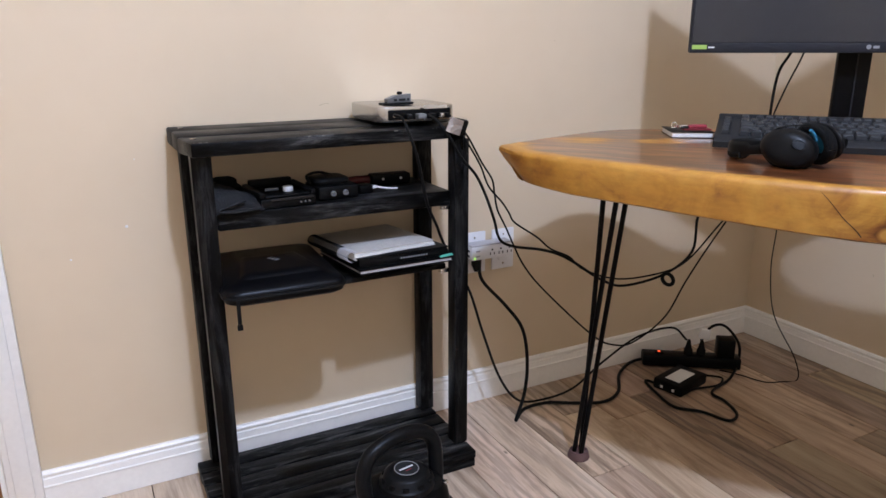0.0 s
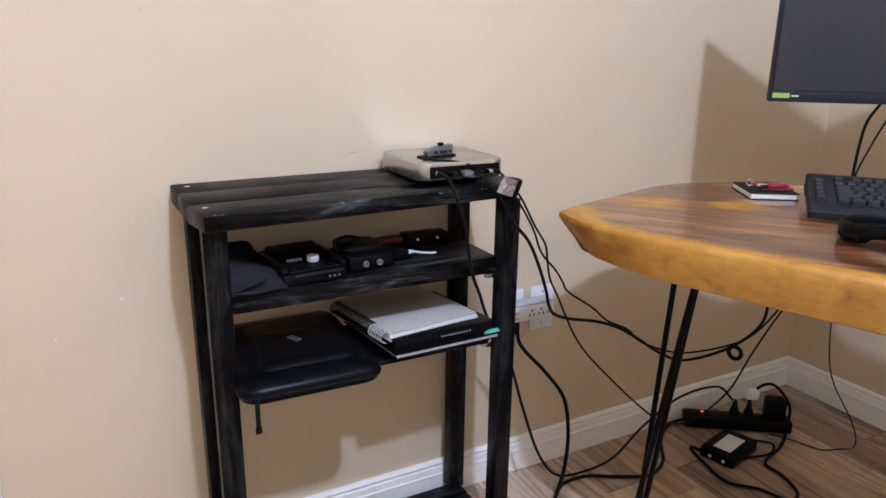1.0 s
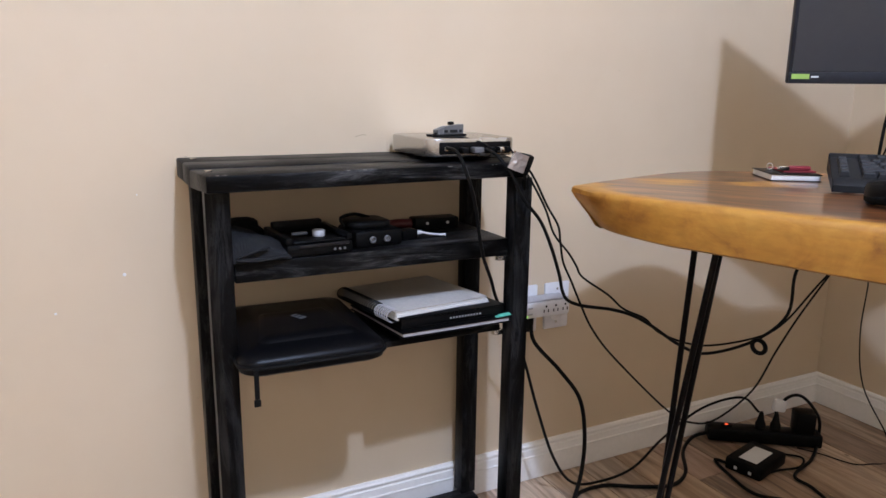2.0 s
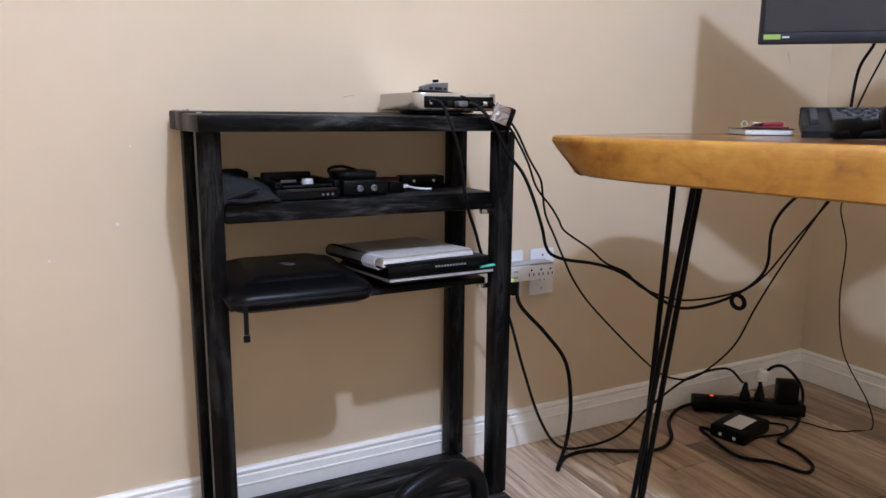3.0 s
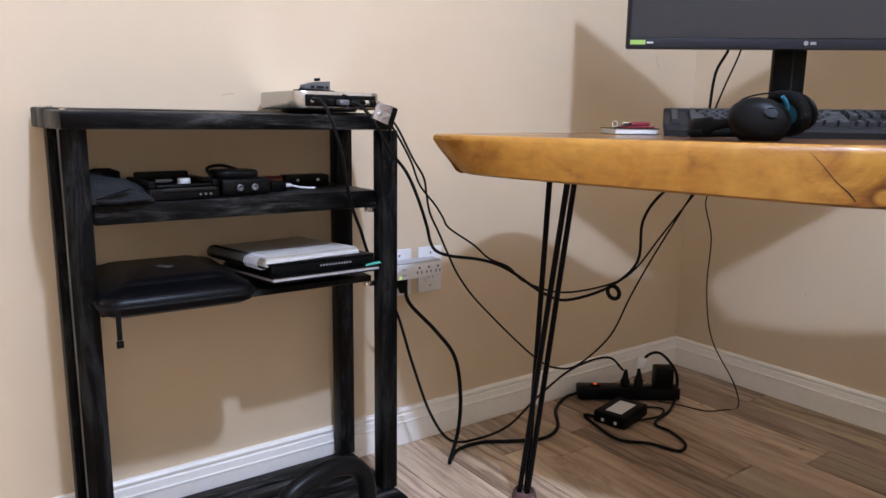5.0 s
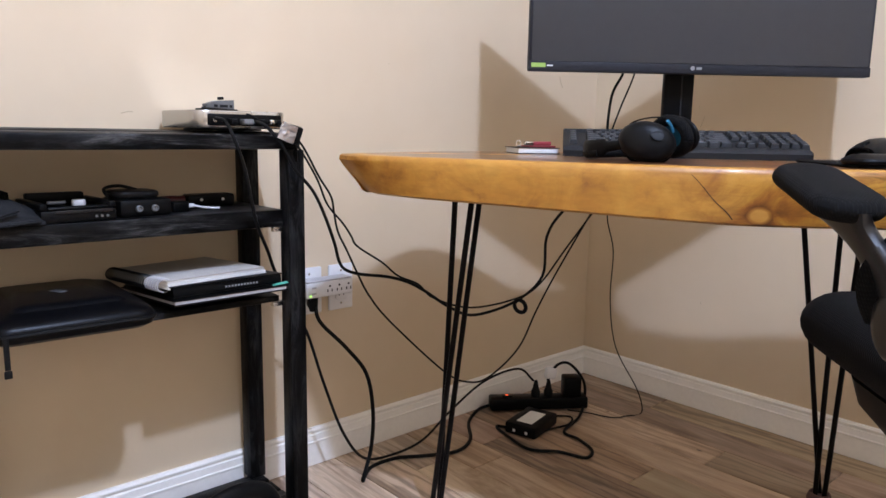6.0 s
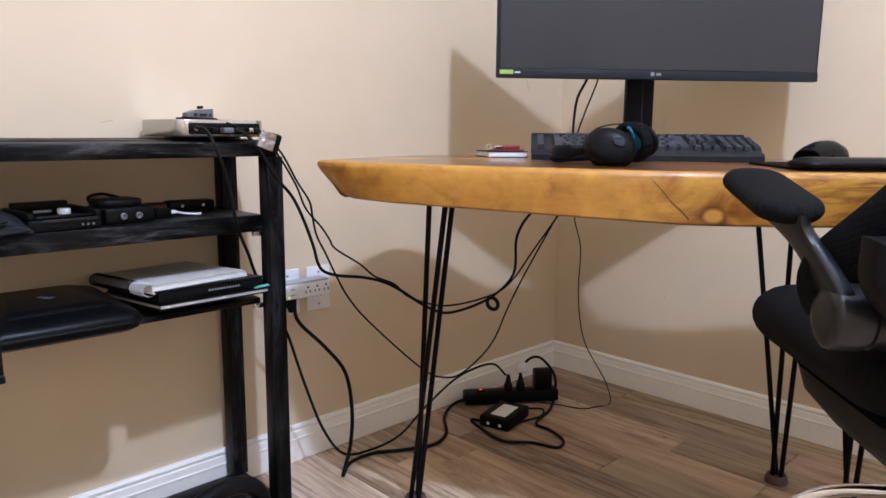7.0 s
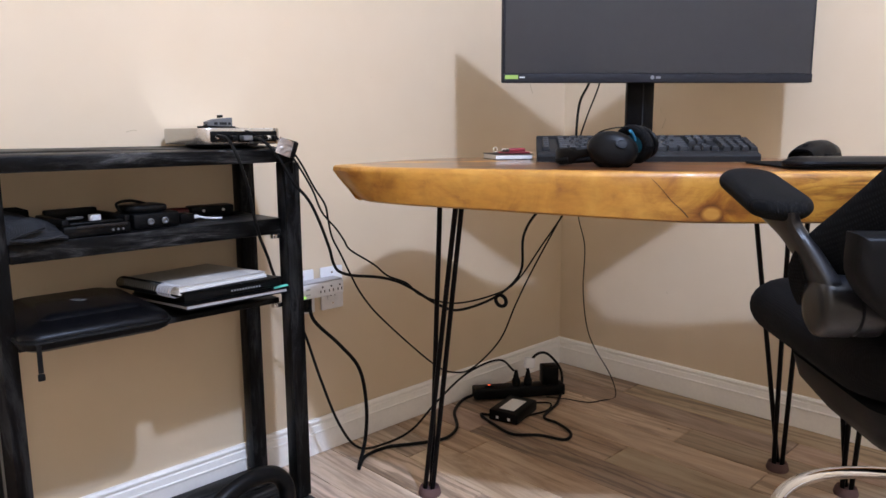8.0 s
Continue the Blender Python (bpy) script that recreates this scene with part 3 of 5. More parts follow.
def desk():
    d = thing("desk", "live-edge wooden slab desk on black hairpin legs, glossy red-brown top", "desk")
    front = [(-1.268, -0.345), (-1.282, -0.43), (-1.262, -0.53), (-1.222, -0.64), (-1.165, -0.775), (-1.095, -0.925), (-1.008, -1.052), (-0.86, -1.205), (-0.70, -1.36), (-0.585, -1.455)]
    back = [(-0.47, -1.44), (-0.37, -1.32), (-0.335, -1.14), (-0.36, -0.94), (-0.392, -0.78), (-0.400, -0.62), (-0.362, -0.50), (-0.40, -0.415), (-0.52, -0.383), (-0.63, -0.368), (-0.73, -0.306), (-0.82, -0.258), (-0.93, -0.247), (-1.08, -0.286), (-1.19, -0.316)]
    outline = smooth_path([(*p, 0) for p in front + back + front[:1]], 8)[:-1]
    n = len(outline)
    mid = Vector((-0.70, -0.85, 0))
    frame_m = Matrix(((U.x, V.x, 0, 0), (U.y, V.y, 0, 0), (0, 0, 1, 0), (0, 0, 0, 1)))
    inv = frame_m.inverted()

    def ring(inset, z, wob=0.0, under=0.0):
        out = []
        for i, p in enumerate(outline):
            t = (outline[(i + 1) % n] - outline[i - 1]).normalized()
            inn = Vector((-t.y, t.x, 0))
            if inn.dot(mid - p) < 0:
                inn = -inn
            # the left end is undercut more than the long front
            lean = max(0.0, min(1.0, (-1.02 - p.x) / 0.18)) * max(0.0, min(1.0, (p.y + 0.57) / 0.22))
            if z < UNDER + 0.03:
                z2 = z - 0.013 * max(0.0, min(1.0, (p.x + 1.24) / 0.2))
            else:
                z2 = z
            k = inset + under * (0.10 + 0.95 * lean) + wob * noise.noise(p * 9 + Vector((0, 0, z * 30)))
            q = p + inn * k
            out.append(inv @ Vector((q.x, q.y, z2)))
        return out

    bm = bmesh.new()
    rim = bm.verts.layers.float.new("rim")
    specs = [(0.010, UNDER, 0.002, 0.045), (0.002, UNDER + 0.004, 0.002, 0.042), (0.0, UNDER + 0.022, 0.003, 0.03), (-0.001, UNDER + 0.044, 0.003, 0.015), (0.0, TOP - 0.010, 0.002, 0.002), (0.003, TOP - 0.003, 0.002, 0), (0.007, TOP, 0.002, 0), ]
    rings = [ring(a, z, w, u) for a, z, w, u in specs]
    hub = inv @ Vector((-0.72, -0.84, TOP))
    for k in (0.035, 0.075, 0.12, 0.17, 0.24, 0.32, 0.42, 0.54, 0.68, 0.84):
        rings.append([p.lerp(hub, k) for p in rings[6]])
    vr = loft(bm, rings, caps=False)
    for lst, val, behind in zip(vr, (1, 1, 1, 1, 1, 1, 1, 0.66, 0.42, 0.32, 0.25, 0.2, 0.15) + (0.1,) * 4, (1, 1, 1, 1, 1, 0.9, 0.4, 0.3, 0.3, 0.25, 0.22, 0.2, 0.15) + (0.1,) * 4):
        for i, v in enumerate(lst):
            v[rim] = val if V.dot(outline[i]) < -1.12 else behind
            # honey-coloured patches in the top
            w = frame_m @ v.co
            for px, py, pr in ((-1.05, -0.37, 0.11), (-0.93, -0.46, 0.10), (-0.80, -0.60, 0.07), (-0.60, -0.62, 0.10), (-0.70, -1.20, 0.09)):
                v[rim] = max(v[rim], 0.62 * math.exp(-((w.x - px) ** 2 + (w.y - py) ** 2) / pr ** 2))
    bm.faces.new(vr[-1])
    bm.faces.new(list(reversed(vr[0])))
    skin = BVHTree.FromBMesh(bm)
    slab = part("slab", bm, SLAB, d, "red-brown heartwood with a honey-coloured bark edge")
    slab.matrix_basis = frame_m
    # drying crack and a knot in the front edge
    def on_edge(x, y, z):
        hit = skin.ray_cast(inv @ Vector((x - 0.375, y - 0.33, z)), inv.to_3x3() @ V)
        return hit[0] if hit[0] is not None else inv @ Vector((x, y, z))

    crack = [on_edge(-1.082 + 0.040 * t, -0.962 - 0.047 * t, 0.786 - 0.066 * t + 0.0022 * math.sin(9 * t) * t) for t in (i / 13 for i in range(14))]
    part("crack", tubed(crack, 0.00035, 6, 2, 1.0, 0.0008), SLOT, d, "dark drying crack").matrix_basis = frame_m
    def leg(foot, tops):
        h = thing("leg", "", "")
        h.parent = d
        for k in ("label", "category"):
            if k in h:
                del h[k]
        f = Vector((*foot, 0.012))
        low = UNDER - 0.013 * max(0.0, min(1.0, (sum(t[0] for t in tops) / 3 + 1.24) / 0.2)) + 0.001
        plate = [Vector((*t, low)) for t in tops]
        c = sum(plate, Vector()) / len(plate)
        part("mounting_plate", boxed((c.x - 0.036, c.y - 0.022, low - 0.001), (c.x + 0.036, c.y + 0.022, low + 0.003), 0.0008), IRON, h)
        for i, t in enumerate(plate):
            a = 2.1 * i + 0.4
            base = f + Vector((0.011 * math.cos(a), 0.011 * math.sin(a), 0.002))
            part("rod", tubed([t - Vector((0, 0, 0.004)), t * 0.66 + base * 0.34, t * 0.33 + base * 0.67, base], 0.0058, 10, 2), IRON, h)
        part("foot_pad", turned(0.022, 0.02, pose(foot[0], foot[1], 0), 28, [(0.026, 0), (0.0275, 0.004), (0.025, 0.014), (0.0225, 0.0205), (0.020, 0.021), (0.017, 0.016)]), FELT, h, "brown felt-lined foot cup")

    leg((-1.038, -0.384), ((-1.064, -0.452), (-1.092, -0.527), (-0.998, -0.455)))
    leg((-0.319, -0.925), ((-0.405, -0.855), (-0.335, -0.915), (-0.37, -0.97)))
    leg((-0.335, -1.090), ((-0.415, -1.035), (-0.362, -1.095), (-0.385, -1.14)))


desk()


# ---- monitor ----
def monitor():
    m = pose(-0.4718, -0.628, TOP + 0.001, 0, 0, -40) @ Matrix.Scale(1.042, 4)
    t = thing("monitor", "large black monitor, switched off, on a slim stand", "monitor", m)
    W, H, Z = 0.758, 0.397, 0.1755
    bm = boxed((-W / 2, -0.006, Z), (W / 2, 0.016, Z + H), 0.004)
    box(bm, (-0.26, 0.0165, Z + 0.07), (0.26, 0.045, Z + H - 0.06), 0.012)
    part("housing", bm, BEZEL, t)
    part("screen", boxed((-W / 2 + 0.007, -0.0072, Z + 0.022), (W / 2 - 0.007, -0.0062, Z + H - 0.008)), SCREEN, t, "dark glossy screen", smooth=False)
    part("chin", boxed((-W / 2 + 0.001, -0.0088, Z + 0.0005), (W / 2 - 0.001, -0.0065, Z + 0.0205), 0.001), BEZEL, t)
    k = part("sticker", boxed((-W / 2 + 0.006, -0.0093, Z + 0.008), (-W / 2 + 0.037, -0.0090, Z + 0.0172)), GREEN, t, "green sticker with pale print", smooth=False)
    part("print_bar", boxed((-W / 2 + 0.040, -0.0092, Z + 0.0105), (-W / 2 + 0.053, -0.0090, Z + 0.0135)), INK, t, smooth=False)
    part("print_bar", boxed((-0.0105, -0.0092, Z + 0.009), (0.001, -0.0090, Z + 0.0145)), DIM, t, smooth=False)
    part("badge", turned(0.0048, 0.0004, pose(-0.019, -0.0088, Z + 0.012, 90), 16), DIM, t, "round grey maker's mark")
    bm = boxed((-0.059, 0.047, 0.008), (0.009, 0.067, Z + 0.25), 0.004)
    part("pole", bm, BLACK, t)
    part("pole_cover", boxed((-0.021, 0.0455, 0.02), (-0.018, 0.0475, Z + 0.02)), SLOT, t, smooth=False)
    part("foot_plate", boxed((-0.085, -0.030, 0.0), (0.035, 0.075, 0.0075), 0.002), BLACK, t)
    back = pose(-0.0188, -0.0125, 0, 0, 0, -9.7)
    part("power_cord", tubed([back @ Vector(p) for p in [(-0.13, 0.05, 0.26), (-0.142, 0.05, 0.185), (-0.166, 0.05, 0.13), (-0.172, 0.055, 0.04), (-0.165, 0.08, 0.004)]], 0.0032), RUBBER, t)
    part("video_cord", tubed([back @ Vector(p) for p in [(-0.105, 0.05, 0.26), (-0.118, 0.05, 0.18), (-0.146, 0.052, 0.10), (-0.166, 0.06, 0.03), (-0.158, 0.09, 0.003)]], 0.002), RUBBER, t)


monitor()


# ---- keyboard ----
def keyboard():
    m = Matrix.Translation((-0.902, -0.587, TOP + 0.0008)) @ pose(0, 0, 0, 8.0, 0, -51) @ Matrix.Scale(0.985, 4)
    k = thing("keyboard", "black gaming keyboard with macro keys and sloped palm edge", "keyboard", m)
    W, D = 0.47, 0.166
    prof = [(0, 0), (0, 0.012), (0.004, 0.016), (0.028, 0.019), (0.031, 0.016), (D - 0.012, 0.027), (D - 0.010, 0.034), (D, 0.033), (D, 0)]
    bm = bmesh.new()
    loft(bm, [[(x, y, z) for y, z in prof] for x in (0.002, W - 0.002)])
    part("case", bm, KEYCASE, k)
    for x0, x1 in ((0.0, 0.0018), (W - 0.0018, W)):
        bm = bmesh.new()
        loft(bm, [[(x, y, z * 0.96) for y, z in prof] for x in (x0, x1)])
        part("end_cap", bm, BLACK, k)
    for x in (0.03, W - 0.05):
        part("tilt_foot", boxed((x, D - 0.03, -0.0226), (x + 0.02, D - 0.022, 0.001), 0.001, pose(0, 0, 0, -0.0)), BLACK, k)
    meshes = {}

    def key(x, row, units=1.0, deep=1.0):
        w = 0.019 * units - 0.0032
        ident = (units, deep)
        y = 0.046 + row * 0.0188
        if ident not in meshes:
            bm = bmesh.new()
            h = 0.0095
            dd = 0.019 * deep - 0.0032
            rings = []
            for ins, z in ((0, 0), (0.0002, 0.002), (0.0018, h - 0.001), (0.0026, h)):
                rings.append([(sx * (w / 2 - ins), sy * (dd / 2 - ins), z) for sx, sy in ((1, 1), (-1, 1), (-1, -1), (1, -1))])
            loft(bm, rings)
            o = part("key", bm, KEYCAP, k, smooth=False)
            meshes[ident] = o.data
        else:
            o = new("key", meshes[ident])
            o.parent = k
        slope = math.atan2(0.011, D - 0.043)
        o.matrix_basis = pose(x + 0.0095 * units, y + 0.0094 * (deep - 1), 0.0165 + (y - 0.031) * 0.083, math.degrees(slope) + 2)

    for r in range(5):
        key(0.011, r + 0.35)
    x0 = 0.046
    rows = [[1.25, 1.25, 1.25, 6.25, 1.25, 1.25, 1.25, 1.25], [2.25] + [1] * 10 + [2.75], [1.75] + [1] * 11 + [2.25], [1.5] + [1] * 12 + [1.5], [1] * 13 + [2]]
    for r, row in enumerate(rows):
        x = x0
        for u in row:
            key(x, r, u)
            x += 0.019 * u
    for g in range(13):
        key(x0 + 0.019 * (g + (g > 0) * 0.75 + (g > 4) * 0.4 + (g > 8) * 0.4) - (0.004 if g else 0), 5.25)
    x1 = x0 + 0.019 * 15 + 0.006
    for i in range(3):
        key(x1 + 0.019 * i, 0)
        key(x1 + 0.019 * i, 3)
        key(x1 + 0.019 * i, 4)
        key(x1 + 0.019 * i, 5.25)
    key(x1 + 0.019, 1)
    x2 = x1 + 0.019 * 3 + 0.006
    for r in range(5):
        for i in range(3 + (r in (4,))):
            key(x2 + 0.019 * i, r)
    key(x2 + 0.057, 0, 1.0, 2.0)
    key(x2 + 0.057, 2, 1.0, 2.0)


keyboard()


# ---- headset ----
def headset():
    h = thing("headset", "black over-ear headset with blue inner lining lying on the desk", "headset", Matrix.Translation((-0.985, -0.826, TOP)) @ pose(0, 0, 0, 0, 0, -48.7) @ Matrix.Diagonal((0.9, 0.9, 0.84, 1)))

    def cup(m, badge_at, deep=1.0, full=1.0):
        m = m @ Matrix.Diagonal((1.12, 0.86, 1, 1))
        shell = turned(0.05, 0.03, m @ Matrix.Diagonal((full, full, deep, 1)), 40, [(0.040, -0.010), (0.045, -0.004), (0.0465, 0.002), (0.0465, 0.0045), (0.0448, 0.0052), (0.0448, 0.0066), (0.0455, 0.0075), (0.043, 0.016), (0.037, 0.023), (0.029, 0.0272), (0.016, 0.0295), (0.006, 0.030)])
        c = part("ear_cup", shell, SATIN, h)
        bm = bmesh.new()
        tube(bm, [m @ Vector((0.035 * math.cos(a), 0.037 * math.sin(a), -0.019)) for a in (2 * math.pi * i / 28 for i in range(29))], 0.0115, 10, 1)
        part("ear_cushion", bm, MESH, c, "padded black ear cushion")
        part("lining", turned(0.030, 0.002, m @ pose(0, 0, -0.019), 24), BLUE, c, "blue inner lining")
        part("badge", turned(0.011, 0.0015, m @ pose(badge_at[0], badge_at[1], 0.0288, -12, 16), 20, [(0.012, -0.003), (0.012, 0.0012), (0.0095, 0.0018), (0.009, 0.0008)]), DARK, c, "round maker's mark")

    cup(pose(0.0, 0.0, 0.0385, 76, 14, -16), (0.016, 0.012))
    cup(pose(0.060, 0.024, 0.0535, -80, 8, -54), (0.0, 0.0), 0.4, 0.92)
    # band lying flat behind the cups
    pts = [(-0.028, 0.018, 0.036), (-0.072, 0.046, 0.026), (-0.100, 0.082, 0.022), (-0.096, 0.125, 0.021), (-0.050, 0.155, 0.022), (0.03, 0.158, 0.026), (0.085, 0.130, 0.034), (0.105, 0.085, 0.044)]
    bm = bmesh.new()
    path = smooth_path(pts, 6)
    rings = []
    for k, p in enumerate(path):
        t = (path[min(k + 1, len(path) - 1)] - path[max(k - 1, 0)]).normalized()
        side = t.cross(Vector((0, 0, 1))).normalized()
        w = 0.0175 if 5 < k < len(path) - 6 else 0.010
        rings.append([p + side * (0.0042 * math.cos(a)) + Vector((0, 0, w * math.sin(a))) for a in (2 * math.pi * q / 12 for q in range(12))])
    loft(bm, rings)
    part("headband", bm, BLACK, h)
    pad_pts = [q + Vector((0.006, 0.0, -0.009)) for q in path[8:34]]
    part("headband_padding", tubed(pad_pts, 0.0105, 10, 1), MESH, h, "fabric headband padding")
    part("wire", tubed([(-0.040, 0.020, 0.058), (-0.026, 0.012, 0.076), (0.0, 0.0, 0.085), (0.032, 0.008, 0.087), (0.055, 0.03, 0.086)], 0.0015), RUBBER, h)
    part("blue_trim", tubed([(0.030, -0.020, 0.080), (0.038, -0.014, 0.070), (0.043, -0.008, 0.058)], 0.0032), BLUE, h, "blue trim at the hinge")


headset()


# ---- mouse and pad ----
def on_desk(u, v, z=0.0, turn=0.0):
    p = U * u + V * v
    return Matrix.Translation((p.x, p.y, TOP + z)) @ pose(0, 0, 0, 0, 0, -48.7 + turn)


def mouse_and_pad():
    p = thing("mouse_pad", "black mouse pad with a gel wrist rest", "mouse pad", on_desk(0.388, -1.25, 0.0006))
    part("sheet", padded(0.26, 0.27, 0.03, 0.004, 0.0015, 0, pose(0, 0, 0)), MESH, p)
    bm = bmesh.new()
    pad(bm, 0.27, 0.075, 0.036, 0.011, 0.006, 0.0042, pose(-0.004, -0.102, 0), crown=0.006)
    part("wrist_rest", bm, NEO, p, "raised black wrist rest")
    q = thing("mouse", "black gaming mouse on the pad", "mouse", on_desk(0.398, -1.135, 0.005, 128) @ Matrix.Diagonal((0.95, 0.95, 0.95, 1)))
    bm = bmesh.new()
    rings = []
    for s, w, h in ((-0.062, 0.012, 0.010), (-0.056, 0.025, 0.022), (-0.04, 0.032, 0.036), (-0.012, 0.034, 0.044), (0.015, 0.032, 0.042), (0.04, 0.032, 0.035), (0.056, 0.031, 0.028), (0.061, 0.029, 0.0255), (0.0605, 0.026, 0.0225), (0.046, 0.024, 0.020)):
        rings.append([(w * math.copysign(abs(math.cos(a)) ** 0.7, math.cos(a)), s, max(0.0, h * math.sin(a) ** 0.8)) for a in (math.pi * i / 12 for i in range(13))])
    loft(bm, rings)
    part("shell", bm, SATIN, q)
    part("scroll_wheel", turned(0.009, 0.007, pose(-0.0035, 0.044, 0.0275, 0, 90), 16), RUBBER, q)
    part("side_grip", boxed((-0.0345, -0.03, 0.006), (-0.031, 0.025, 0.017), 0.0015), DARK, q)
    part("badge", boxed((-0.005, -0.036, 0.0375), (0.005, -0.028, 0.0392), 0.0005, pose(0, 0, 0, 8)), DIM, q, "pale maker's mark")


mouse_and_pad()


# ---- notebook and pen on the desk ----
def desk_notebook():
    m = Matrix.Translation((-0.795, -0.412, TOP + 0.0006)) @ pose(0, 0, 0, 0, 0, -33) @ Matrix.Diagonal((0.86, 0.78, 1, 1))
    b = thing("pocket_notebook", "pocket notebook with dark cover and white pages on the desk", "notebook", m)
    part("page_block", boxed((-0.052, -0.072, 0.001), (0.053, 0.071, 0.0115), 0.0006), PAPER, b, "white page block")
    part("cover", boxed((-0.055, -0.075, 0.0117), (0.055, 0.075, 0.0132), 0.0006), BLACK, b)
    part("back_cover", boxed((-0.055, -0.075, 0.0), (0.055, 0.075, 0.0009)), BLACK, b, smooth=False)
    r = thing("red_booklet", "thin dark red booklet lying on the pocket notebook", "booklet", m @ pose(0.018, 0.018, 0.0134, 0, 0, 4))
    part("cover", boxed((-0.036, -0.05, 0), (0.036, 0.05, 0.0032), 0.0006), RED, r)
    f = thing("flash_drive", "red and silver pocket tool lying on the notebook", "pocket tool", m @ pose(0.0, -0.028, 0.0136, 0, 0, 8))
    part("body", boxed((-0.005, -0.008, 0.0035), (0.045, 0.008, 0.0125), 0.003), RED, f)
    part("cap", boxed((-0.028, -0.0075, 0.0038), (-0.0052, 0.0075, 0.012), 0.002), STEEL, f, "bright metal end")
    g = thing("ring_clip", "small brass key ring standing on the notebook", "key ring", m @ pose(-0.032, 0.012, 0.0136) @ Matrix.Scale(0.6, 4))
    part("ring", tubed([(0.011 * math.cos(a), 0.004 * math.sin(a) + 0.004, 0.012 + 0.011 * math.sin(a)) for a in (2 * math.pi * i / 16 for i in range(17))], 0.0018, 8, 1), STEEL, g)
    part("fob", boxed((-0.004, -0.012, 0.0), (0.010, 0.002, 0.006), 0.0015), STEEL, g)


desk_notebook()


# ---- small computer on the rack ----
RACK = 0.8338


def computer():
    m = pose(-1.386, -0.112, RACK, 0, 0, -1)
    c = thing("mini_computer", "flat square aluminium computer with cables in its black port panel", "computer", m)
    S = 0.19
    part("foot_disc", turned(0.075, 0.004, None, 32), BLACK, c)
    bm = bmesh.new()
    pad(bm, S, S, 0.03, 0.033, 0.0028, 0.0042, n=8)
    part("body", bm, ALU, c, "satin aluminium shell")
    part("port_panel", boxed((-0.072, -S / 2 - 0.0012, 0.0085), (0.078, -S / 2 + 0.004, 0.0315), 0.003), BLACK, c)
    part("badge", turned(0.009, 0.0004, pose(0.012, 0.01, 0.0373), 16), GREY, c, "dark round mark")
    part("power_button", turned(0.004, 0.001, pose(-0.058, -S / 2 - 0.0012, 0.019, 90), 14), STEEL, c)
    for x, w, mat in ((-0.028, 0.012, RUBBER), (0.0, 0.020, GREY), (0.028, 0.010, RUBBER), (0.048, 0.009, STEEL), (0.062, 0.009, RUBBER)):
        part("plug", boxed((x - w / 2, -S / 2 - 0.022, 0.012), (x + w / 2, -S / 2 - 0.0015, 0.022), 0.002), mat, c)
    a = thing("usb_adapter", "grey metal adapter block lying on the aluminium computer", "adapter", m @ pose(-0.022, -0.028, 0.0376, 0, 0, 14))
    part("tray", boxed((-0.040, -0.012, 0), (0.038, 0.016, 0.004), 0.001), DARK, a)
    bm = bmesh.new()
    loft(bm, [[(x, y, z) for x, z in ((-0.028, 0.0042), (0.036, 0.0042), (0.036, 0.022), (-0.006, 0.019), (-0.028, 0.0125))] for y in (-0.004, 0.010)])
    part("block", bm, GREY, a, "sloping grey metal block")
    part("tab", boxed((0.006, -0.0045, 0.0205), (0.014, 0.006, 0.0262), 0.0008, pose(0, 0, 0, 0, -6)), DARK, a)
    for x0, x1 in ((-0.012, -0.004), (0.002, 0.020), (0.025, 0.031)):
        part("port", boxed((x0, -0.0052, 0.007), (x1, -0.0043, 0.012)), SLOT, a, smooth=False)
    part("lead", tubed([(-0.034, -0.006, 0.006), (-0.046, -0.014, 0.003), (-0.036, -0.036, 0.002), (-0.006, -0.060, -0.001), (0.020, -0.074, -0.009), (0.034, -0.078, -0.017)], 0.0024), RUBBER, a)


computer()


def adapter_tag():
    t = thing("adapter_tag", "small black adapter wrapped in crinkled silver foil at the rack's corner", "adapter", pose(-1.329, -0.268, 0.832, 14, 12, 6))
    part("block", boxed((-0.010, -0.010, -0.018), (0.026, 0.004, 0.017), 0.004), DARK, t)
    bm = bmesh.new()
    bmesh.ops.create_grid(bm, x_segments=9, y_segments=8, size=0.5)
    for v in bm.verts:
        x, z = v.co.x * 0.034 - 0.007, v.co.y * 0.033
        v.co = Vector((x, -0.0125 + 0.0024 * noise.noise(Vector((x, z, 0.3)) * 140) + 3.0 * max(0, -0.010 - x) ** 1.5, z - 0.12 * x))
    back = bmesh.ops.extrude_face_region(bm, geom=list(bm.faces))
    for v in back["geom"]:
        if isinstance(v, bmesh.types.BMVert):
            v.co.y += 0.0022
    part("wrap", bm, FOIL, t, "crinkled silver foil", smooth=False)
    part("lead", tubed([(0.022, 0.0, -0.016), (0.030, 0.002, -0.028), (0.040, 0.004, -0.050)], 0.0028), RUBBER, t)


adapter_tag()


# ---- things on the middle shelf ----
SH2 = 0.6825


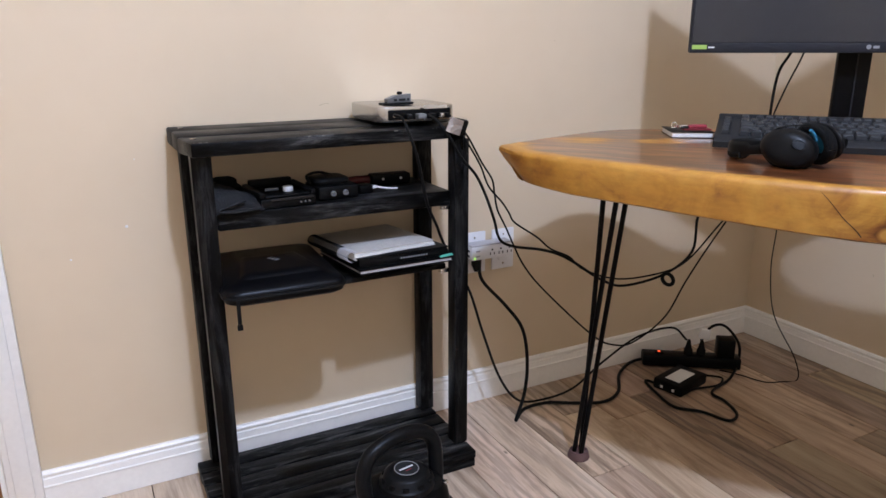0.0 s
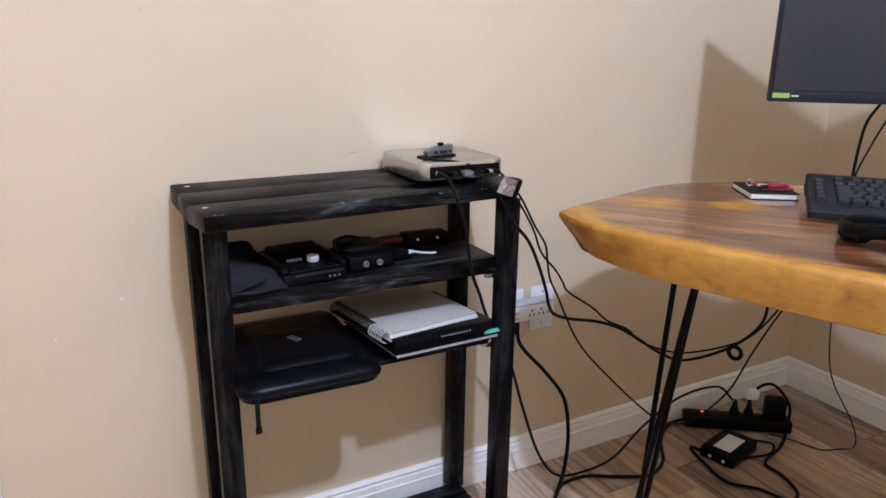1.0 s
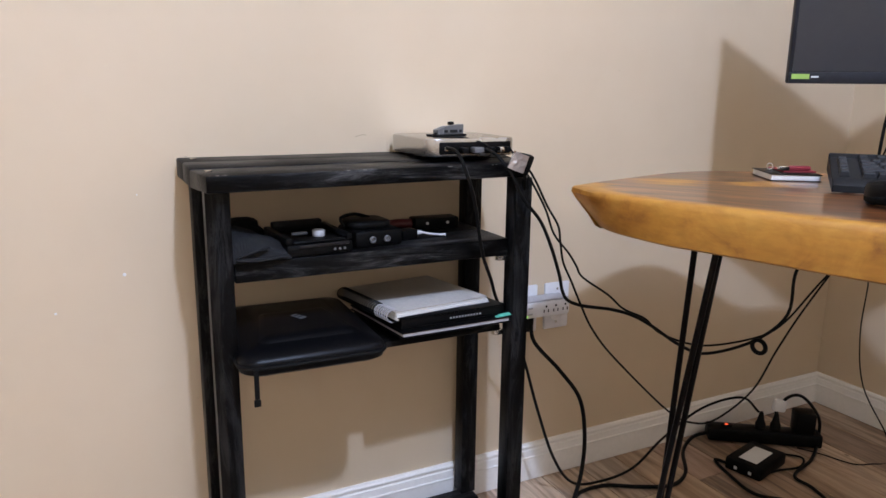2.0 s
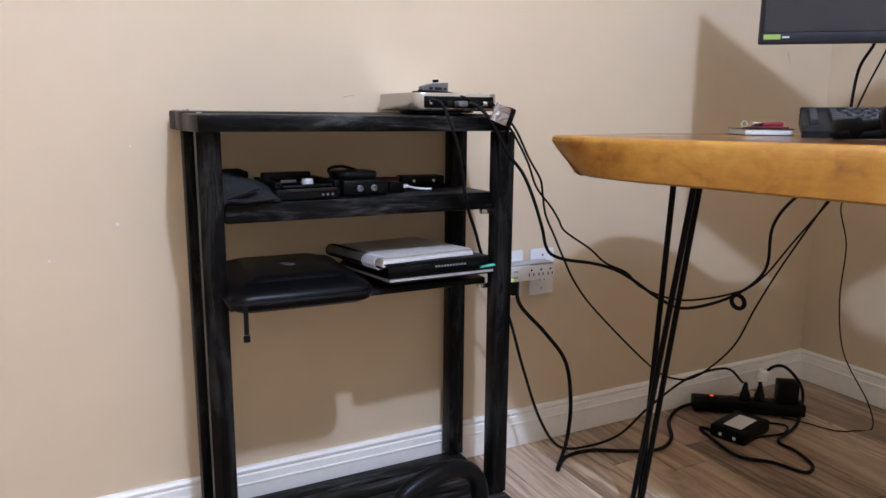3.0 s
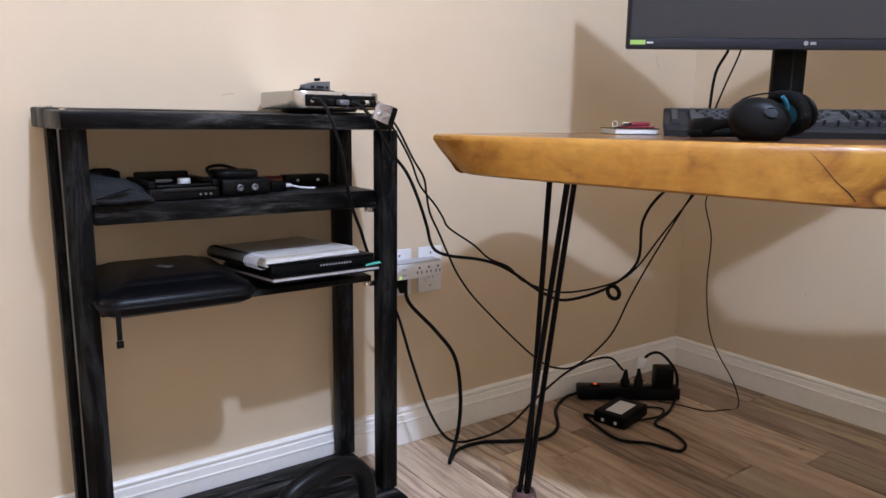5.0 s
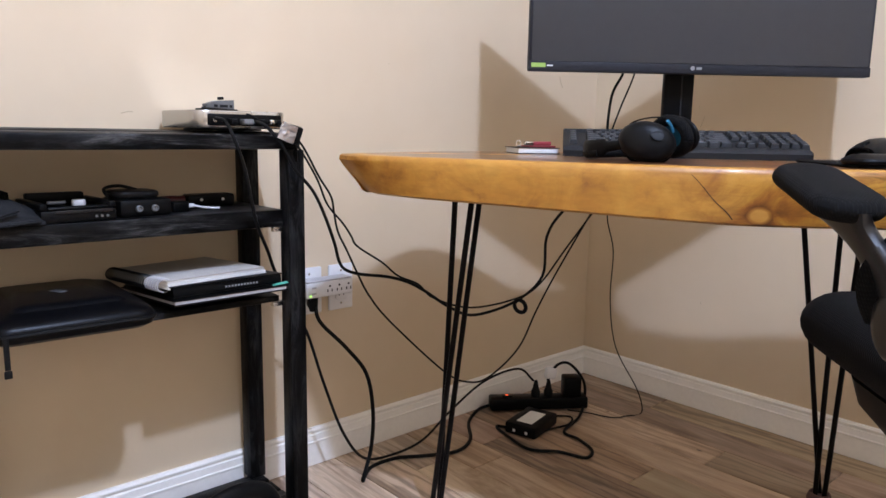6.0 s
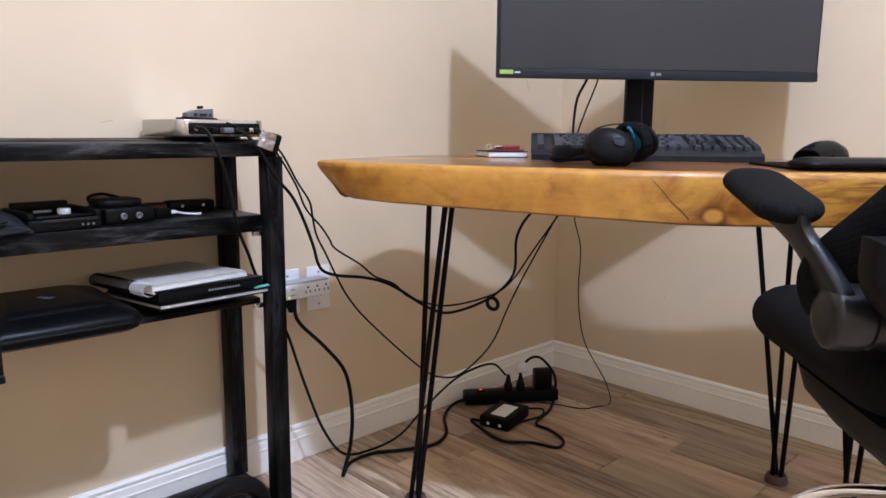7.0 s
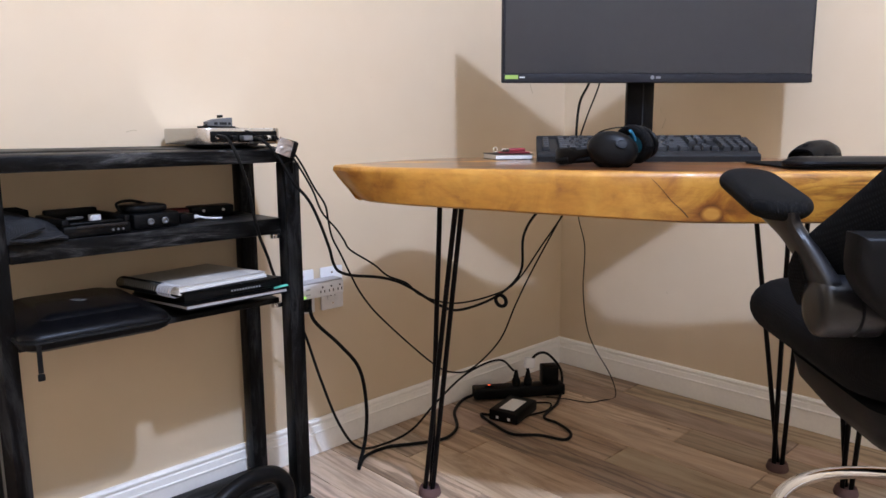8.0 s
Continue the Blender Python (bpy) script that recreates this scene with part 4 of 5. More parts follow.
def middle_shelf_things():
    p = thing("cloth_pouch", "folded dark grey cloth pouch on the shelf", "pouch", pose(-1.795, -0.185, SH2, 0, 0, -6))
    bm = bmesh.new()
    rings = []
    for i in range(9):
        x = -0.038 + 0.095 * i / 8
        hgt = 0.036 * (1 - (i / 8) ** 2) + 0.010
        rings.append([(x, 0.055 * math.cos(a) * (1 - 0.25 * i / 8), max(0.0, hgt * math.sin(a) ** 0.7 * (1 + 0.12 * math.sin(5 * a + i)))) for a in (math.pi * j / 12 for j in range(13))])
    loft(bm, rings)
    part("body", bm, CLOTH, p)
    part("strap", tubed([(0.02, -0.05, 0.024), (-0.01, -0.058, 0.016), (-0.03, -0.057, 0.008), (0.0, -0.06, 0.006), (0.05, -0.046, 0.007)], 0.004, 8, 6, 0.5), CLOTH, p)
    q = thing("black_bag", "crumpled black bag behind the pouch on the shelf", "bag", pose(-1.79, -0.075, SH2))
    bm = bmesh.new()
    pad(bm, 0.075, 0.07, 0.02, 0.03, 0.012, 0, crown=0.016)
    part("body", bm, MESH, q)
    t = thing("equipment_case", "open black plastic equipment case on the shelf", "case", pose(-1.688, -0.155, SH2, 0, 0, 4))
    part("lower_shell", boxed((-0.066, -0.07, 0), (0.052, 0.062, 0.020), 0.004), BLACK, t)
    part("front_strip", boxed((-0.045, -0.0725, 0.015), (0.045, -0.0702, 0.020), 0.001), ARM, t, "shiny front strip")
    bm = bmesh.new()
    for lo, hi in (((-0.066, -0.066, 0.0205), (-0.054, 0.060, 0.032)), ((0.041, -0.068, 0.0205), (0.052, 0.060, 0.032)), ((-0.0535, 0.044, 0.0205), (0.0405, 0.060, 0.040)), ((-0.0535, -0.068, 0.0205), (0.0405, -0.056, 0.026))):
        box(bm, lo, hi, 0.003)
    part("rim", bm, BLACK, t)
    for i in range(3):
        part("stud", turned(0.0022, 0.002, pose(0.018 + 0.009 * i, -0.0703, 0.008, 90), 10), GREY, t)
    part("silver_cap", turned(0.011, 0.011, pose(0.012, -0.01, 0.0205), 20), INK, t, "pale grey round cap")
    part("rod", tubed([(-0.038, -0.012, 0.028), (-0.01, -0.012, 0.028)], 0.003, 8, 1), GREY, t)
    e = thing("audio_box", "small black box with two round sockets on the shelf", "audio box", pose(-1.578, -0.155, SH2, 0, 0, 3))
    part("body", boxed((-0.046, -0.05, 0), (0.046, 0.04, 0.030), 0.006), BLACK, e)
    part("lid", padded(0.080, 0.074, 0.02, 0.013, 0.005, 0.0302, pose(-0.006, 0.0, 0)), SATIN, e)
    for x in (-0.014, 0.014):
        part("socket", turned(0.0062, 0.004, pose(x, -0.0502, 0.014, 90), 16, [(0.0062, 0), (0.0062, 0.003), (0.0045, 0.004), (0.003, 0.001)]), GREY, e)
    part("strap", tubed([(-0.046, 0.0, 0.03), (-0.05, 0.01, 0.046), (-0.02, 0.02, 0.05), (0.01, 0.02, 0.042)], 0.003), RUBBER, e)
    s = thing("small_adapter", "small black adapter with a white lead on the shelf", "adapter", pose(-1.503, -0.16, SH2, 0, 0, 12))
    part("block", boxed((-0.018, -0.014, 0), (0.016, 0.014, 0.019), 0.003), BLACK, s)
    part("white_tip", boxed((0.0162, -0.005, 0.006), (0.034, 0.005, 0.013), 0.002), WHITE, s)
    part("white_lead", tubed([(0.034, 0.0, 0.009), (0.05, -0.006, 0.005), (0.068, -0.016, 0.003), (0.078, -0.02, 0.003)], 0.0022), WHITE, s)
    r = thing("red_tool", "dark red handled tool at the back of the shelf", "tool", pose(-1.49, -0.075, SH2, 0, 0, 5))
    part("handle", tubed([(-0.04, 0, 0.011), (0.0, 0.004, 0.012), (0.035, 0.0, 0.011)], 0.010, 10), WINE, r)
    g = thing("battery_box", "long black battery box at the back of the shelf", "box", pose(-1.405, -0.075, SH2, 0, 0, -4))
    part("body", boxed((-0.048, -0.02, 0), (0.048, 0.02, 0.023), 0.004), BLACK, g)
    for x in (-0.022, 0.022):
        part("stud", turned(0.003, 0.002, pose(x, -0.0202, 0.013, 90), 10), INK, g)


middle_shelf_things()


# ---- things on the lower shelf ----
SH3 = 0.5096


def laptop_sleeve():
    s = thing("laptop_case", "black moulded zip case lying on the lower shelf", "laptop case", pose(-1.718, -0.153, SH3, 0, 0, -2) @ Matrix.Diagonal((0.975, 1.03, 1.4, 1)))
    bm = bmesh.new()
    rings = []
    w, d = 0.254, 0.30
    for ins, z in ((0.012, 0), (0.003, 0.004), (0, 0.012), (0.002, 0.018), (0.008, 0.023), (0.03, 0.027), (0.045, 0.031), (0.05, 0.032)):
        rings.append([(x, y, z) for x, y in rrect(w - 2 * ins, d - 2 * ins, max(0.032 - ins * 0.3, 0.006), 6)])
    loft(bm, rings)
    part("shell", bm, NEO, s)
    part("zip_seam", tubed([(x * 1.004, y * 1.004, 0.0125) for x, y in rrect(w, d, 0.032, 4)] + [(w / 2 * 1.004, (d / 2 - 0.032) * 1.004, 0.0125)], 0.0028, 6, 1), RUBBER, s)
    bm = bmesh.new()
    loft(bm, [[(x * (1.0 + 0.35 * (y < 0)), y - 0.035, z) for x, y in rrect(0.13 - 2 * i, 0.15 - 2 * i, 0.012, 4)] for i, z in ((0, 0.0305), (0.004, 0.0335), (0.012, 0.0355), (0.03, 0.0352))])
    part("raised_panel", bm, NEO, s)
    part("label_patch", boxed((-0.014, -0.007, 0.0356), (0.014, 0.007, 0.0361), 0.0003, pose(0.002, -0.012, 0, 0, 0, -62)), GREY, s, "small grey label patch")
    for x in (-0.007, 0.003):
        part("print_bar", boxed((x, -0.005, 0.0362), (x + 0.003, 0.005, 0.0364), 0, pose(0.002, -0.012, 0, 0, 0, -62)), SLOT, s, smooth=False)
    part("zip_pull", boxed((-0.107, -0.1545, -0.022), (-0.099, -0.1515, 0.013), 0.001), DARK, s, "hanging zip pull")
    part("zip_pull_end", boxed((-0.1085, -0.155, -0.031), (-0.0975, -0.151, -0.0225), 0.0012), RUBBER, s)


laptop_sleeve()


def notebooks():
    m = pose(-1.462, -0.135, SH3, 0, 0, 5) @ Matrix.Diagonal((1, 1, 1.5, 1))
    rows = [("folder", "thin grey folder with papers on the lower shelf", 0.226, 0.262, 0.0, 0.007, PALE, BLACK),
            ("black_binder", "flat black binder with pale print on its edge", 0.220, 0.246, 0.0076, 0.014, BLACK, BLACK)]
    for name, label, w, d, z, h, edge, cover in rows:
        f = thing(name, label, "folder", pose(-1.452, -0.144 if name == "folder" else -0.139, SH3 + 0.010, -4.2, 0, 1.0) @ Matrix.Diagonal((1, 1, 1.5, 1)) @ pose(0, 0, z))
        part("page_block", boxed((-w / 2 + 0.003, -d / 2 + 0.002, 0.0014), (w / 2 - 0.003, d / 2 - 0.002, h - 0.0016), 0.0008), edge, f)
        part("cover", boxed((-w / 2, -d / 2, h - 0.0014), (w / 2, d / 2, h), 0.0005), cover, f)
        part("back_cover", boxed((-w / 2, -d / 2, 0), (w / 2, d / 2, 0.0012), 0.0004), cover, f)
        if name == "black_binder":
            for i in range(11):
                part("print_bar", boxed((-0.01 + i * 0.0062, -d / 2 - 0.0004 + 0.0018, 0.0052), (-0.0062 + i * 0.0062, -d / 2 + 0.0018, 0.0074)), DIM, f, smooth=False)
    t = thing("paper_tab", "teal paper tab sticking out of the folder", "paper tab", pose(-1.353, -0.262, 0.5415, 0, -8, -14))
    part("tab", boxed((-0.012, -0.010, 0), (0.018, 0.006, 0.0008)), TEAL, t, smooth=False)
    s = thing("spiral_notebook", "spiral-bound notebook with grey board cover and white pages", "notebook", m @ pose(-0.012, 0.006, 0.0260, -2.0, 0, 1.5) @ Matrix.Diagonal((1, 1, 0.56, 1)))
    w, d = 0.212, 0.22
    part("back_board", boxed((-w / 2, -d / 2, 0), (w / 2, d / 2, 0.0016), 0.0004), BLACK, s)
    for i, (z0, z1, dx) in enumerate(((0.0018, 0.0075, 0.0), (0.0078, 0.0145, -0.003), (0.0148, 0.0205, -0.006))):
        part("page_block", boxed((-w / 2 + 0.006, -d / 2 + 0.001 + 0.0008 * i, z0), (w / 2 + dx, d / 2 - 0.001, z1), 0.0008), PAPER, s, "block of white pages")
    part("front_cover", boxed((-w / 2 + 0.003, -d / 2 + 0.001, 0.0207), (w / 2 - 0.006, d / 2, 0.0220), 0.0004), KRAFT, s, "pale grey board cover")
    # one dark coil; the front six turns are coloured pale for the light they catch
    for i in range(24):
        y = -d / 2 + 0.008 + i * (d - 0.016) / 23
        part("wire_coil", tubed([(-w / 2 + 0.014 * math.cos(a) + 0.003, y + 0.0022 * a / 6.28, 0.0115 + 0.0145 * math.sin(a)) for a in (2 * math.pi * j / 10 for j in range(10))], 0.0014, 5, 1), PALE if i < 6 else RUBBER, s)


notebooks()


# ---- wall sockets ----
def wall_plate(x):
    p = thing("wall_plate", "white duplex wall plate", "wall plate", pose(x, -0.0003, 0.450), "wall plates")
    bm = bmesh.new()
    pad(bm, 0.071, 0.116, 0.004, 0.0055, 0.002, 0, pose(0, 0, 0, 90))
    part("cover", bm, WHITE, p)
    for z in (0.02, -0.02):
        o = part("outlet", padded(0.034, 0.028, 0.008, 0.0018, 0.0006, 0.0056, pose(0, 0, z, 90)), WHITE, p)
        for dx in (-0.0065, 0.0065):
            part("slot", boxed((dx - 0.001, -0.0082, z - 0.002), (dx + 0.001, -0.0075, z + 0.006)), SLOT, o, smooth=False)
    for z in (0.042, -0.042, 0.0):
        part("screw", turned(0.003, 0.001, pose(0, -0.0056, z, 90), 10), STEEL, p)


wall_plate(-1.128)
wall_plate(-1.036)


def outlet_extender():
    s = thing("outlet_extender", "white and grey multi-outlet block plugged into the wall plates", "outlet block", pose(-1.098, -0.008, 0.458))
    part("housing", boxed((-0.066, -0.046, -0.0155), (0.066, -0.0008, 0.022), 0.005), WHITE, s)
    part("top_cover", boxed((-0.064, -0.044, 0.0222), (0.064, -0.002, 0.0255), 0.0015), PALE, s, "grey top cover")
    for i in range(3):
        x = -0.002 + i * 0.027
        part("ground_hole", turned(0.0026, 0.001, pose(x, -0.0461, 0.010, 90), 10), SLOT, s)
        for dx in (-0.006, 0.006):
            part("slot", boxed((x + dx - 0.0012, -0.0470, -0.0045), (x + dx + 0.0012, -0.0461, 0.0025)), SLOT, s, smooth=False)
    for z in (-0.004, 0.010):
        part("usb_port", boxed((-0.0668, -0.036, z - 0.003), (-0.0661, -0.022, z + 0.003)), SLOT, s, smooth=False)
        part("usb_port", boxed((-0.052, -0.0470, z - 0.002), (-0.040, -0.0461, z + 0.002)), PALE, s, smooth=False)
    part("plug", turned(0.013, 0.03, pose(-0.042, -0.030, -0.0160, 180, 0, 0), 16, [(0.014, 0), (0.014, 0.016), (0.009, 0.026), (0.006, 0.034)]), RUBBER, s, "black plug")
    part("status_light", turned(0.0028, 0.001, pose(-0.056, -0.0462, -0.009, 90), 10), LED_GREEN, s, "green status light")


outlet_extender()


# ---- power strip and charger on the floor ----
def power_strip():
    a = math.degrees(math.atan2(-0.165, 0.233))
    s = thing("power_strip", "black power strip with lit red switch lying on the floor", "power strip", pose(-0.395, -0.130, 0.0062, 0, 0, a))
    part("housing", boxed((-0.152, -0.026, 0), (0.150, 0.026, 0.036), 0.005), BLACK, s)
    sw = part("switch", boxed((-0.115, -0.010, 0.0362), (-0.085, 0.010, 0.0405), 0.002), DARK, s)
    part("switch_light", boxed((-0.104, -0.004, 0.0406), (-0.096, 0.004, 0.0412)), LED_RED, s, "glowing red switch", smooth=False)
    for x in (-0.01, 0.03):
        bm = turned(0.014, 0.05, pose(x, 0.0, 0.0362), 16, [(0.014, 0), (0.014, 0.016), (0.010, 0.024), (0.006, 0.044), (0.004, 0.05)])
        part("plug", bm, RUBBER, s)
    part("adapter", boxed((0.075, -0.024, 0.0362), (0.128, 0.024, 0.098), 0.005), BLACK, s, "square black plug adapter")
    part("clear_plug", boxed((0.004, -0.011, 0.092), (0.040, 0.011, 0.128), 0.007, pose(0.0, 0.0, 0.0, 0, 8, 10)), CLEAR, s, "translucent white plug cover")


power_strip()


def charger():
    c = thing("charger_brick", "black laptop charger brick with white label on the floor", "charger", pose(-0.525, -0.215, 0.001, 0, 0, 14))
    part("body", boxed((-0.072, -0.048, 0), (0.072, 0.048, 0.034), 0.006), BLACK, c)
    part("label", boxed((-0.05, -0.026, 0.0342), (0.04, 0.022, 0.0347)), PAPER, c, "white printed label", smooth=False)
    for y in (-0.02, 0.018):
        part("spec", boxed((-0.0728, y - 0.004, 0.010), (-0.0722, y + 0.004, 0.018)), INK, c, smooth=False)


charger()


# ---- loose cables ----
def cable(label, pts, r, mat=RUBBER):
    c = tagged(part("cable", tubed(pts, r, 8, 6), mat), label, "cable", "loose cables")
    return c


cable("black video cable sagging from the computer to the desk", [(-1.372, -0.222, 0.852), (-1.366, -0.255, 0.842), (-1.346, -0.272, 0.810), (-1.317, -0.272, 0.762), (-1.279, -0.272, 0.720), (-1.252, -0.272, 0.669), (-1.229, -0.272, 0.610), (-1.220, -0.272, 0.577), (-1.205, -0.272, 0.555), (-1.173, -0.281, 0.542), (-1.118, -0.300, 0.533), (-1.077, -0.318, 0.520), (-1.040, -0.333, 0.498), (-0.971, -0.350, 0.450), (-0.915, -0.369, 0.431), (-0.818, -0.402, 0.455), (-0.755, -0.425, 0.510), (-0.749, -0.428, 0.601), (-0.725, -0.45, 0.66), (-0.690, -0.50, 0.714)], 0.0034)
cable("thin black cable sagging from the computer to the desk", [(-1.322, -0.225, 0.853), (-1.309, -0.272, 0.805), (-1.269, -0.272, 0.743), (-1.246, -0.272, 0.692), (-1.209, -0.272, 0.651), (-1.191, -0.275, 0.624), (-1.178, -0.280, 0.601), (-1.127, -0.298, 0.564), (-1.095, -0.310, 0.534), (-1.053, -0.328, 0.513), (-1.014, -0.336, 0.478), (-0.928, -0.365, 0.449), (-0.818, -0.402, 0.461), (-0.759, -0.422, 0.492), (-0.692, -0.444, 0.575), (-0.610, -0.50, 0.714)], 0.0022)
cable("thin black cable hanging low between rack and desk", [(-1.318, -0.232, 0.846), (-1.302, -0.272, 0.809), (-1.265, -0.272, 0.748), (-1.237, -0.272, 0.707), (-1.230, -0.272, 0.674), (-1.221, -0.272, 0.634), (-1.199, -0.272, 0.593), (-1.179, -0.279, 0.546), (-1.152, -0.287, 0.492), (-1.099, -0.297, 0.426), (-0.974, -0.333, 0.299), (-0.913, -0.350, 0.266), (-0.861, -0.365, 0.272), (-0.786, -0.386, 0.332), (-0.740, -0.399, 0.421), (-0.683, -0.416, 0.520), (-0.600, -0.48, 0.714)], 0.0022)
cable("thin black cable hanging from the desk to the floor", [(-0.460, -0.640, 0.706), (-0.36, -0.42, 0.69), (-0.290, -0.275, 0.620), (-0.270, -0.286, 0.503), (-0.272, -0.286, 0.356), (-0.250, -0.300, 0.210), (-0.190, -0.345, 0.075), (-0.178, -0.358, 0.004), (-0.235, -0.345, 0.003), (-0.282, -0.322, 0.003), (-0.31, -0.25, 0.003), (-0.34, -0.20, 0.004)], 0.0018)
cable("thick black power cord from the outlet block to the floor", [(-1.132, -0.040, 0.436), (-1.136, -0.063, 0.389), (-1.085, -0.099, 0.322), (-1.045, -0.128, 0.254), (-1.032, -0.137, 0.155), (-1.045, -0.146, 0.067), (-1.085, -0.168, 0.006), (-1.03, -0.125, 0.006), (-0.952, -0.124, 0.006), (-0.878, -0.165, 0.006), (-0.799, -0.196, 0.006), (-0.722, -0.166, 0.006), (-0.645, -0.080, 0.007), (-0.56, -0.035, 0.010), (-0.500, -0.045, 0.018)], 0.0048)
cable("black power cord running down behind the rack", [(-1.452, -0.222, 0.856), (-1.444, -0.248, 0.849), (-1.437, -0.272, 0.812), (-1.419, -0.270, 0.759), (-1.404, -0.262, 0.701), (-1.386, -0.248, 0.654), (-1.349, -0.215, 0.600), (-1.317, -0.185, 0.549), (-1.254, -0.139, 0.458), (-1.214, -0.136, 0.389), (-1.170, -0.133, 0.261), (-1.115, -0.129, 0.124), (-1.041, -0.110, 0.030), (-0.956, -0.112, 0.012), (-0.841, -0.102, 0.016), (-0.70, -0.06, 0.05), (-0.56, -0.055, 0.105), (-0.45, -0.09, 0.13), (-0.408, -0.119, 0.09)], 0.0034)
cable("black charger cord looped on the floor", [(-0.585, -0.235, 0.014), (-0.600, -0.150, 0.006), (-0.630, -0.229, 0.006), (-0.644, -0.313, 0.006), (-0.595, -0.372, 0.006), (-0.570, -0.440, 0.006), (-0.520, -0.425, 0.006), (-0.490, -0.356, 0.006), (-0.480, -0.299, 0.006), (-0.365, -0.262, 0.006), (-0.270, -0.21, 0.02), (-0.265, -0.20, 0.08), (-0.30, -0.17, 0.135), (-0.345, -0.155, 0.135), (-0.375, -0.146, 0.09)], 0.0044)
cable("black charger lead curving beside the brick", [(-0.462, -0.183, 0.016), (-0.42, -0.20, 0.006), (-0.38, -0.245, 0.006), (-0.43, -0.275, 0.006), (-0.50, -0.262, 0.006), (-0.555, -0.265, 0.008)], 0.0030)
b_tie = thing("cable_tie", "black hook-and-loop tie round the sagging cables", "cable tie")
part("loop", tubed([(-0.810 + 0.009 * math.cos(a) - 0.005 * math.sin(a), -0.408 - 0.009 * math.cos(a), 0.4425 + 0.0155 * math.sin(a)) for a in (2 * math.pi * i / 16 for i in range(17))], 0.0048, 8, 1, 1.0), BLACK, b_tie)


# ---- adjustable weight in front of the rack ----
def kettlebell():
    k = thing("kettlebell", "black adjustable kettlebell with round dial standing on the floor", "kettlebell", pose(-1.588, -0.54, -0.0, 0, 0, 10))
    bm = bmesh.new()
    rings = []
    for w, d, z, r in ((0.150, 0.120, 0, 0.03), (0.172, 0.140, 0.01, 0.04), (0.182, 0.150, 0.07, 0.05), (0.176, 0.146, 0.13, 0.05), (0.160, 0.130, 0.178, 0.045), (0.145, 0.115, 0.192, 0.04), (0.12, 0.09, 0.196, 0.03)):
        rings.append([(x, y, z) for x, y in rrect(w, d, r, 6)])
    loft(bm, rings)
    part("body", bm, BLACK, k)
    for z in (0.05, 0.085, 0.12):
        part("weight_plate", padded(0.187, 0.155, 0.05, 0.022, 0.004, z, n=6), IRON, k)
    d = part("dial", turned(0.05, 0.03, pose(0, -0.012, 0.1965), 36, [(0.053, 0), (0.053, 0.010), (0.046, 0.016), (0.043, 0.026), (0.036, 0.031), (0.026, 0.032)]), DARK, k)
    for i in range(10):
        a = 2 * math.pi * i / 10
        part("grip_lug", boxed((-0.007, 0.041, 0.003), (0.007, 0.0495, 0.020), 0.003, pose(0, -0.012, 0.1965) @ pose(0, 0, 0, 0, 0, math.degrees(a))), BLACK, d)
    part("badge", turned(0.023, 0.002, pose(0, -0.012, 0.2286), 28), SLOT, d, "black badge with pale rim")
    part("badge_rim", tubed([(0.0225 * math.cos(a), -0.012 + 0.0235 * math.sin(a), 0.2308) for a in (2 * math.pi * i / 28 for i in range(29))], 0.0009, 6, 1), DIM, d)
    part("print_bar", boxed((-0.015, -0.0125, 0.2307), (0.015, -0.0085, 0.2312)), INK, d, smooth=False)
    part("print_bar", boxed((-0.006, -0.020, 0.2307), (0.006, -0.0175, 0.2312)), RED, d, smooth=False)
    pts = [(-0.078, 0.0, 0.165), (-0.083, 0.006, 0.205), (-0.080, 0.01, 0.242), (-0.058, 0.012, 0.273), (0.0, 0.012, 0.288), (0.052, 0.012, 0.279), (0.078, 0.01, 0.252), (0.082, 0.006, 0.21), (0.078, 0.0, 0.165)]
    part("handle", tubed(pts, 0.0148, 14, 6), SATIN, k, "smooth black looped handle")
    for x in (-0.078, 0.078):
        part("bolt", turned(0.006, 0.003, pose(x * 0.86, -0.045, 0.19), 12), STEEL, k)


kettlebell()


